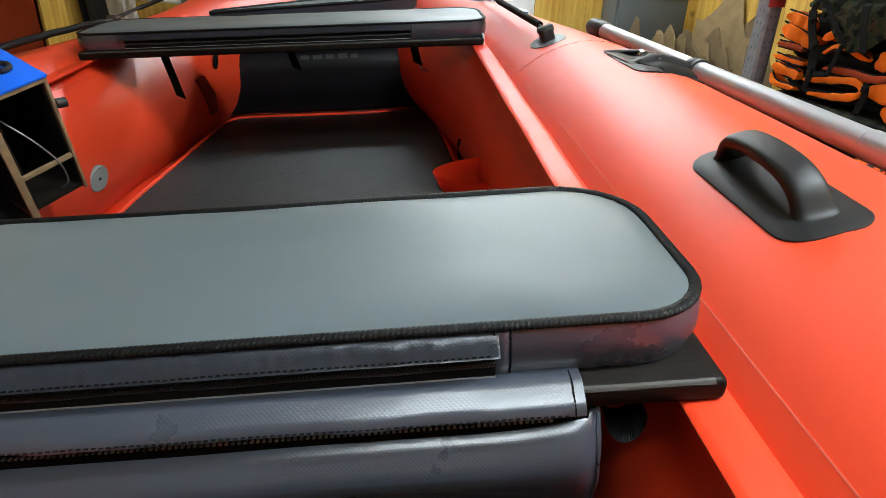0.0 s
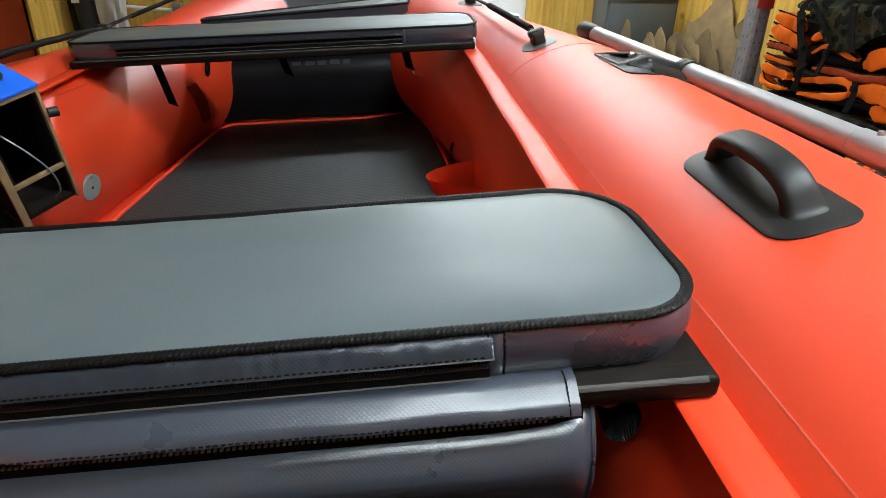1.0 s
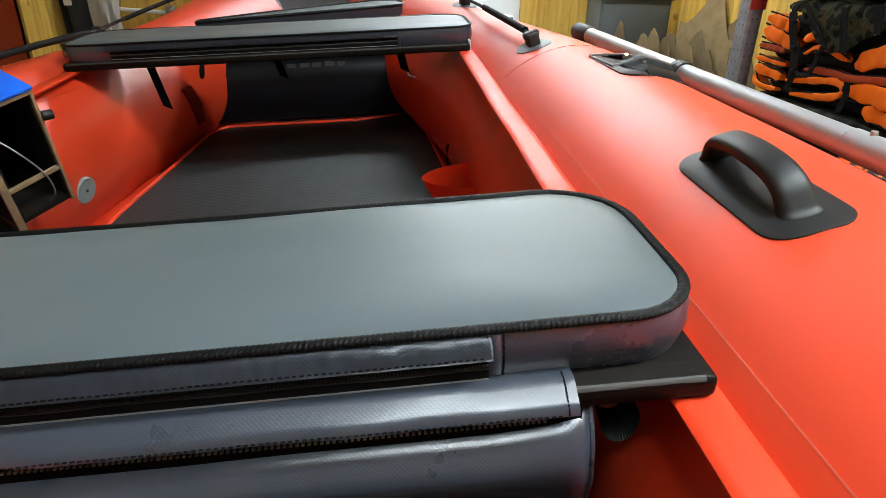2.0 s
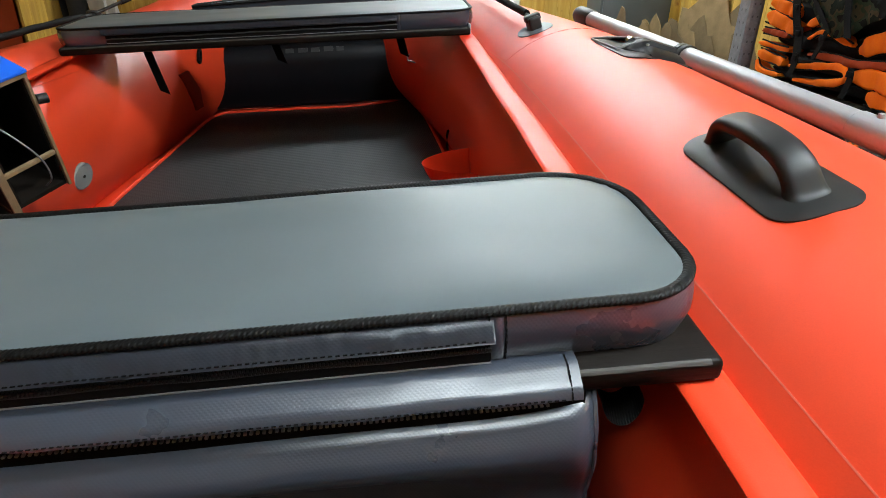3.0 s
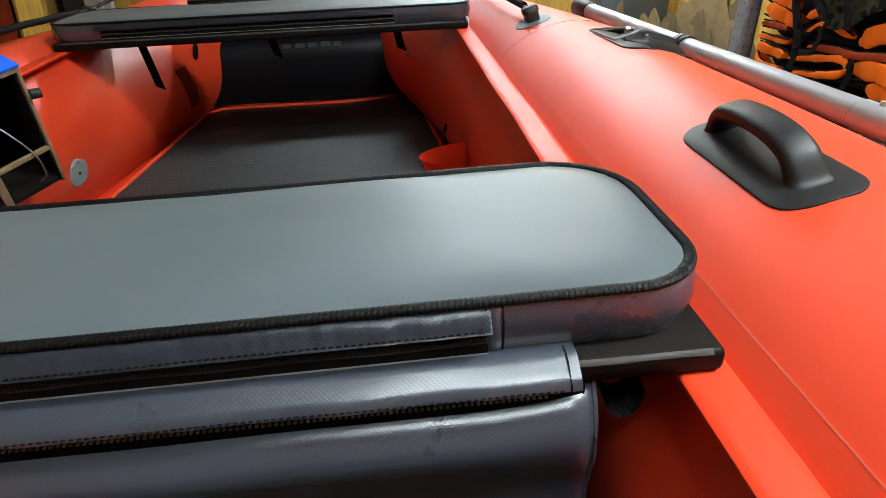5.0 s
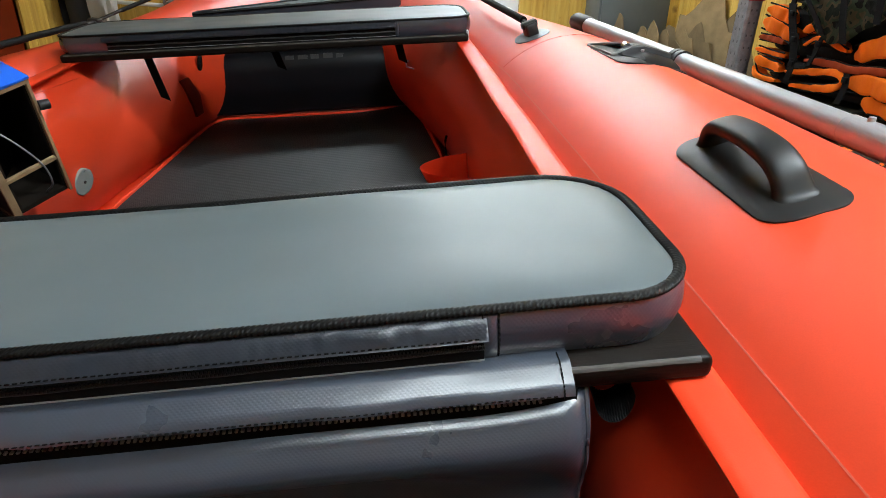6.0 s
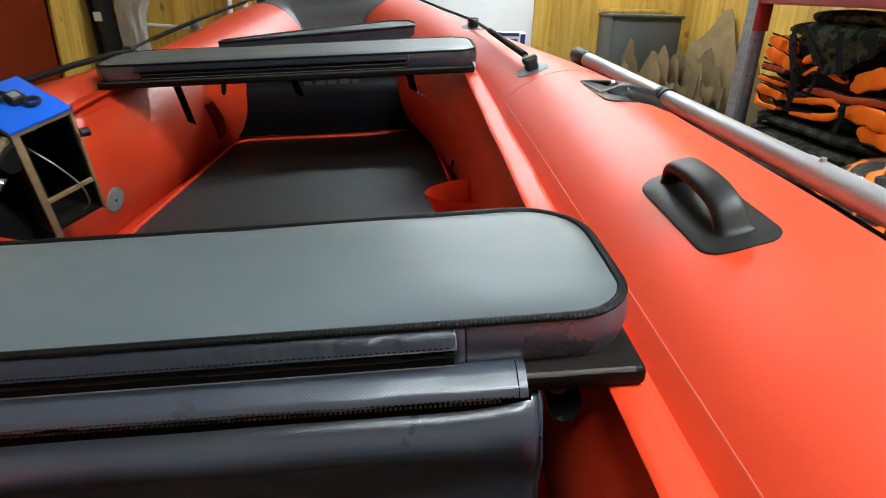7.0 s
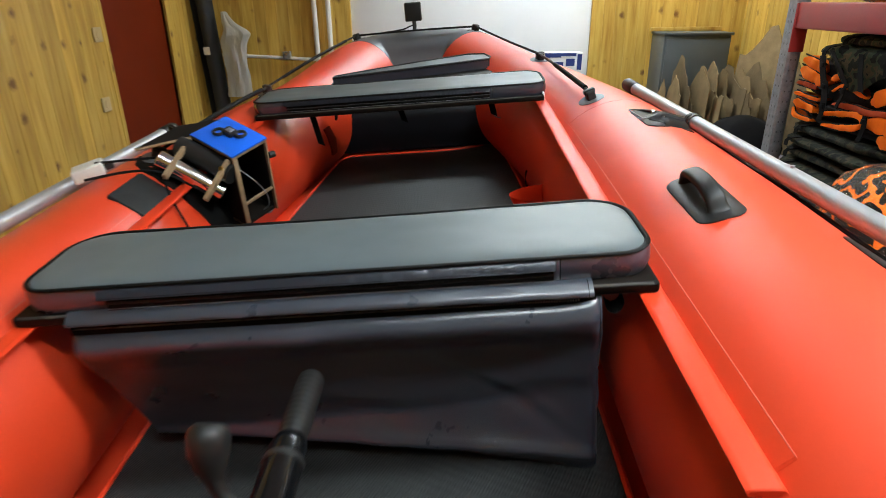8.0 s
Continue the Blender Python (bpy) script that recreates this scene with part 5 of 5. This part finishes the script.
def folded(bm, x0, x1, y0, y1, z0, z1, seed, puff=0.35, nx=14, ny=18, rough=0.014):
    """A folded soft slab with rounded rims and wrinkles."""
    cx, cy, cz = (x0 + x1) / 2, (y0 + y1) / 2, (z0 + z1) / 2
    hx, hy, hz = (x1 - x0) / 2, (y1 - y0) / 2, (z1 - z0) / 2
    rows = []
    n = 12
    loop = []
    for a in np.linspace(0, 2 * math.pi, 57)[:-1]:
        c, s = math.cos(a), math.sin(a)
        loop.append((math.copysign(abs(c) ** 0.42, c), math.copysign(abs(s) ** 0.42, s)))
    for j in range(n + 1):
        b = math.pi * (j / n - 0.5)
        k = max(0.02, math.cos(b)) ** puff
        zz = math.copysign(abs(math.sin(b)) ** 0.8, b)
        ring = []
        for c, s in loop:
            p = Vector((cx + hx * c * k, cy + hy * s * k, cz + hz * zz))
            w = noise.noise(Vector((p.x * 9, p.y * 9, p.z * 26 + seed * 3.1))) + 0.5 * noise.noise(Vector((p.x * 24, p.y * 24, p.z * 40 + seed)))
            ring.append(p + Vector((c * rough * w, s * rough * w, 0.35 * rough * noise.noise(Vector((p.x * 7, p.y * 7, seed))))))
        rows.append(ring)
    vs = grid_mesh(bm, rows, closed=True)
    bm.faces.new(vs[0]), bm.faces.new(vs[-1])


def strip(bm, pts, width, thick=0.004, up=(0, 0, 1)):
    """A webbing strap along points, lying flat."""
    pts = [Vector(p) for p in pts]
    rows = []
    for i, p in enumerate(pts):
        d = (pts[min(i + 1, len(pts) - 1)] - pts[max(i - 1, 0)]).normalized()
        s = Vector(up)
        n = d.cross(s).normalized()
        rows.append([p - s * width / 2 - n * thick / 2, p + s * width / 2 - n * thick / 2, p + s * width / 2 + n * thick / 2, p - s * width / 2 + n * thick / 2])
    vs = grid_mesh(bm, rows, closed=True)
    bm.faces.new(vs[0]), bm.faces.new(vs[-1])


# darker copy of ORANGE: the shade between stacked panels is put into its colour
SHADED_ORANGE = plain("shaded_orange_vest_cloth", (0.30, 0.045, 0.012), (0.42, 0.065, 0.016), 0.75, scale=30, relief=0.4, spec=0.12)


def vest_panel(line, half, x, seed, depth=0.05):
    """A padded panel of a folded vest, seen along its edge; line: (y, z) along the stack's side."""
    pts = smooth_line(line, 9)
    n = len(pts)
    b = bmesh.new()
    rings = []
    for i, (y, z) in enumerate(pts):
        a, c = pts[max(i - 1, 0)], pts[min(i + 1, n - 1)]
        d = Vector((c[0] - a[0], c[1] - a[1])).normalized()
        f = i / (n - 1)
        q = half * min(1.0, math.sin(math.pi * min(max(f, 0.02), 0.98)) * 2.6) ** 0.45 * (1 + 0.30 * noise.noise(Vector((y * 16, seed, z * 16))))
        xx = x + 0.014 * noise.noise(Vector((y * 13, z * 9, seed + 4.0))) + 0.005 * noise.noise(Vector((y * 45, z * 20, seed)))
        ring = []
        for t in np.linspace(0, 2 * math.pi, 17)[:-1]:
            co, si = math.cos(t), math.sin(t)
            co, si = math.copysign(abs(co) ** 0.5, co), math.copysign(abs(si) ** 0.42, si)
            px = xx + (depth if co > 0 else 0.012) * co + 0.004 * noise.noise(Vector((y * 30, si * 2, seed + 9.0)))
            ring.append((px, y - d.y * q * si, z + d.x * q * si))
        rings.append(ring)
    vs = grid_mesh(b, rings, closed=True)
    b.faces.new(vs[0]), b.faces.new(vs[-1])
    return b, pts


def life_vest(z0, z1, y1, panels, straps, seed, label):
    """A folded life vest: black lining, padded orange panels with black edging, webbing straps with buckles."""
    t = thing("life_vest", label, "life vest", pose(0, 0, 0), "stacked life vests")
    bm = bmesh.new()
    folded(bm, 1.818, 2.32, 1.66, y1, z0, z1, seed * 10, rough=0.014)
    part("lining", bm, BLACK_TAPE, t, "black lining")
    for k, (line, half, cloth) in enumerate(panels):
        b, pts = vest_panel(line, half, 1.812, seed * 7 + k)
        p = part("panel", b, cloth, t, "padded orange panel" if cloth is ORANGE else "padded orange panel with shade in its colour", angle=60)
        for s in (1, -1):
            edge = []
            for i, (y, z) in enumerate(pts):
                a, c = pts[max(i - 1, 0)], pts[min(i + 1, len(pts) - 1)]
                d = Vector((c[0] - a[0], c[1] - a[1])).normalized()
                q = half * 1.02
                edge.append((1.808, y - d.y * q * s, z + d.x * q * s))
            part("edging", tube(edge, 0.0035, sides=6), BLACK_TAPE, p, "black edging")
    for line, width in straps:
        bm = bmesh.new()
        strip(bm, [(1.79 + 0.008 * noise.noise(Vector((y * 9, z * 11, seed))), y, z) for y, z in smooth_line(line, 5)], width, 0.004, (0, 1, 0))
        st = part("strap", bm, BLACK_TAPE, t, "black webbing strap")
        (ya, za), (yb, zb) = line[len(line) // 2 - 1], line[len(line) // 2]
        part("buckle", box(1.780, 1.787, (ya + yb) / 2 - 0.013, (ya + yb) / 2 + 0.013, (za + zb) / 2 - 0.010, (za + zb) / 2 + 0.010, bevel=0.0025), BLACK_TAPE, st)
    return t


LABEL_V = "bright orange life vest with black straps, folded in a stack"
life_vest(0.692, 0.800, 2.625, [([(2.601, 0.771), (2.495, 0.757), (2.422, 0.741)], 0.024, ORANGE), ([(2.618, 0.724), (2.499, 0.704), (2.408, 0.682)], 0.026, ORANGE),
                                ([(2.333, 0.712), (2.289, 0.730), (2.23, 0.735)], 0.013, ORANGE), ([(2.06, 0.655), (1.98, 0.688), (1.85, 0.715), (1.72, 0.72)], 0.034, ORANGE)],
          [([(2.425, 0.80), (2.40, 0.73), (2.373, 0.667)], 0.044)], 1, LABEL_V)
life_vest(0.605, 0.695, 2.630, [([(2.616, 0.666), (2.511, 0.663), (2.449, 0.659)], 0.012, SHADED_ORANGE), ([(2.612, 0.619), (2.517, 0.611), (2.432, 0.609)], 0.011, ORANGE),
                                ([(2.323, 0.662), (2.272, 0.692), (2.179, 0.681), (2.102, 0.664)], 0.009, ORANGE), ([(2.30, 0.612), (2.161, 0.616), (2.066, 0.611), (1.95, 0.622), (1.75, 0.63)], 0.013, SHADED_ORANGE)],
          [([(2.375, 0.70), (2.36, 0.655), (2.350, 0.60)], 0.046), ([(2.22, 0.70), (2.235, 0.65), (2.25, 0.60)], 0.020)], 2, LABEL_V)
life_vest(0.545, 0.608, 2.625, [([(2.608, 0.578), (2.529, 0.569), (2.432, 0.561)], 0.019, ORANGE), ([(2.07, 0.573), (1.95, 0.578), (1.84, 0.568), (1.70, 0.575)], 0.032, ORANGE)],
          [([(2.350, 0.61), (2.345, 0.575), (2.36, 0.53)], 0.030)], 3, LABEL_V)
life_vest(0.495, 0.560, 2.620, [([(2.612, 0.548), (2.585, 0.522), (2.53, 0.512), (2.44, 0.514)], 0.010, ORANGE),
                                ([(2.395, 0.556), (2.255, 0.576), (2.149, 0.591), (2.100, 0.588), (2.080, 0.564), (2.126, 0.540), (2.231, 0.523), (2.345, 0.514)], 0.013, ORANGE), ([(1.97, 0.525), (1.86, 0.515), (1.70, 0.51)], 0.026, ORANGE)],
          [([(2.05, 0.60), (2.045, 0.56), (2.06, 0.50)], 0.026)], 4, LABEL_V)


def folded_cloth(x0, y1, z0, z1, seed, material, label, w=0.5, d=0.8):
    t = thing("folded_clothing", label, "clothing", pose(0, 0, 0), "folded camouflage clothing")
    bm = bmesh.new()
    folded(bm, x0, x0 + w, y1 - d, y1, z0, z1, seed, 0.3, rough=0.02)
    part("cloth", bm, material, t)
    bm = bmesh.new()
    strip(bm, [(x0 + 0.05, y1 - 0.2, z1), (x0 - 0.012, y1 - 0.19, z1 - 0.01), (x0 - 0.016, y1 - 0.17, (z0 + z1) / 2), (x0 - 0.006, y1 - 0.15, z0)], 0.028, 0.004, (0, 1, 0))
    part("strap", bm, BLACK_TAPE, t)


folded_cloth(1.80, 2.585, 0.792, 0.850, 31, CAMO, "folded green camouflage vest on top of the orange vests", 0.52, 0.9)
folded_cloth(1.83, 2.50, 0.846, 0.893, 32, CAMO, "folded green camouflage vest on top of the stack", 0.46, 0.8)
drape = thing("camouflage_vest", "green camouflage vest draped over the orange vests", "clothing", pose(0, 0, 0))
bm = bmesh.new()
rows = []
for j in range(17):
    f = j / 16
    row = []
    for k in range(25):
        u = k / 24
        y = 2.37 - 0.50 * u
        low = 0.045 + 0.105 * math.sin(math.pi * min(1.0, u * 1.15)) ** 1.5
        x = 2.0 - 0.215 * min(1, f * 2.5) ** 0.8 + 0.014 * noise.noise(Vector((u * 9, f * 5, 3)))
        z = 0.862 + 0.018 * noise.noise(Vector((u * 7, f * 3, 0))) - 0.03 * min(1, f * 2.5) ** 3 - low * max(0, f - 0.4) / 0.6
        row.append((x, y, z))
    rows.append(row)
grid_mesh(bm, rows)
bmesh.ops.solidify(bm, geom=bm.faces[:], thickness=0.014)
part("cloth", bm, CAMO, drape)
for line, w in (([(2.34, 0.83), (2.27, 0.77), (2.20, 0.71)], 0.026), ([(2.14, 0.83), (2.12, 0.76), (2.09, 0.69)], 0.030), ([(1.98, 0.83), (1.97, 0.76)], 0.028)):
    bm = bmesh.new()
    strip(bm, [(1.772, y, z) for y, z in smooth_line(line, 5)], w, 0.004, (0, 1, 0))
    part("strap", bm, BLACK_TAPE, drape, "black webbing strap")
DARK_CAMO = camo("dark_camouflage_cloth", [(0.007, 0.007, 0.006), (0.020, 0.025, 0.015), (0.040, 0.036, 0.020), (0.009, 0.011, 0.008)])
zz = 0.155
for k in range(6):
    folded_cloth(1.735 + 0.02 * (k % 2) + 0.008 * k, 2.692 - 0.012 * (k % 3), zz, zz + 0.054, 40 + k, DARK_CAMO, "dark camouflage garment folded in a low stack", 0.60, 0.86)
    zz += 0.0565

# bundle wrapped in clear film, and loose vests further along the rack
filmm, nt, bb = shader("clear_wrap")
bb.inputs["Base Color"].default_value = (0.95, 0.95, 0.95, 1)
bb.inputs["Roughness"].default_value = 0.12
bb.inputs["Transmission Weight"].default_value = 1.0
bb.inputs["IOR"].default_value = 1.25
bb.inputs["Specular IOR Level"].default_value = 1.0
bump(nt, bb, noise_tex(nt, coords(nt), 34.0, 5), 1.0, 0.016)


def wrapped_bundle(x, y, z, sx, sy, sz, seed):
    t = thing("wrapped_bundle", "orange camouflage bundle wrapped in clear plastic film", "bundle", pose(0, 0, 0), "wrapped bundles")
    for name, grow, mat_ in (("cloth", 1.0, CAMO_ORANGE), ("film", 1.035, filmm)):
        bm = bmesh.new()
        rows = []
        for j in range(17):
            b = math.pi * (j / 16 - 0.5)
            rows.append([(x + sx * grow * math.copysign(abs(math.cos(b)) ** 0.7, 1) * math.cos(a) * (1 + 0.20 * noise.noise(Vector((math.cos(a) * 2.6, math.sin(a) * 2.6, b * 2.6 + seed)))),
                          y + sy * grow * abs(math.cos(b)) ** 0.7 * math.sin(a) * (1 + 0.20 * noise.noise(Vector((math.cos(a) * 2.6, math.sin(a) * 2.6, b * 2.6 + seed + 9)))), z + sz * grow * math.sin(b)) for a in np.linspace(0, 2 * math.pi, 33)[:-1]])
        vs = grid_mesh(bm, rows, closed=True)
        bm.faces.new(vs[0]), bm.faces.new(vs[-1])
        ob = part(name, bm, mat_, t)
        if name == "film":
            ob.visible_shadow = False


wrapped_bundle(1.50, 1.36, 0.28, 0.18, 0.29, 0.28, 1)
wrapped_bundle(1.52, 0.76, 0.16, 0.19, 0.28, 0.16, 5)
wrapped_bundle(2.06, 2.30, 1.10, 0.2, 0.30, 0.105, 11)

# ---------------------------------------------------------------- boards of the pine walls
boards(wall_back, "x", WX0, PANEL0, WY1, 0.0, CZ, 1)
boards(wall_back, "x", PANEL1, WX1, WY1, 0.0, CZ, 1)
boards(wall_left, "y", 1.0, WY1, WX0, 0.0, CZ, 1, skip=((DOOR0, DOOR1),))
boards(wall_right, "y", 1.6, WY1, WX1, 0.0, CZ, -1)
for k, (y0, y1) in enumerate(((DOOR0 - 0.014, DOOR0), (DOOR1, DOOR1 + 0.014))):
    solo("trim", box(WX0 - 0.06, WX0 + 0.016, y0, y1, 0, 2.05), PINE, "pine strip beside the door", "trim", pose(0, 0, 0), kind="structure", smooth=False)
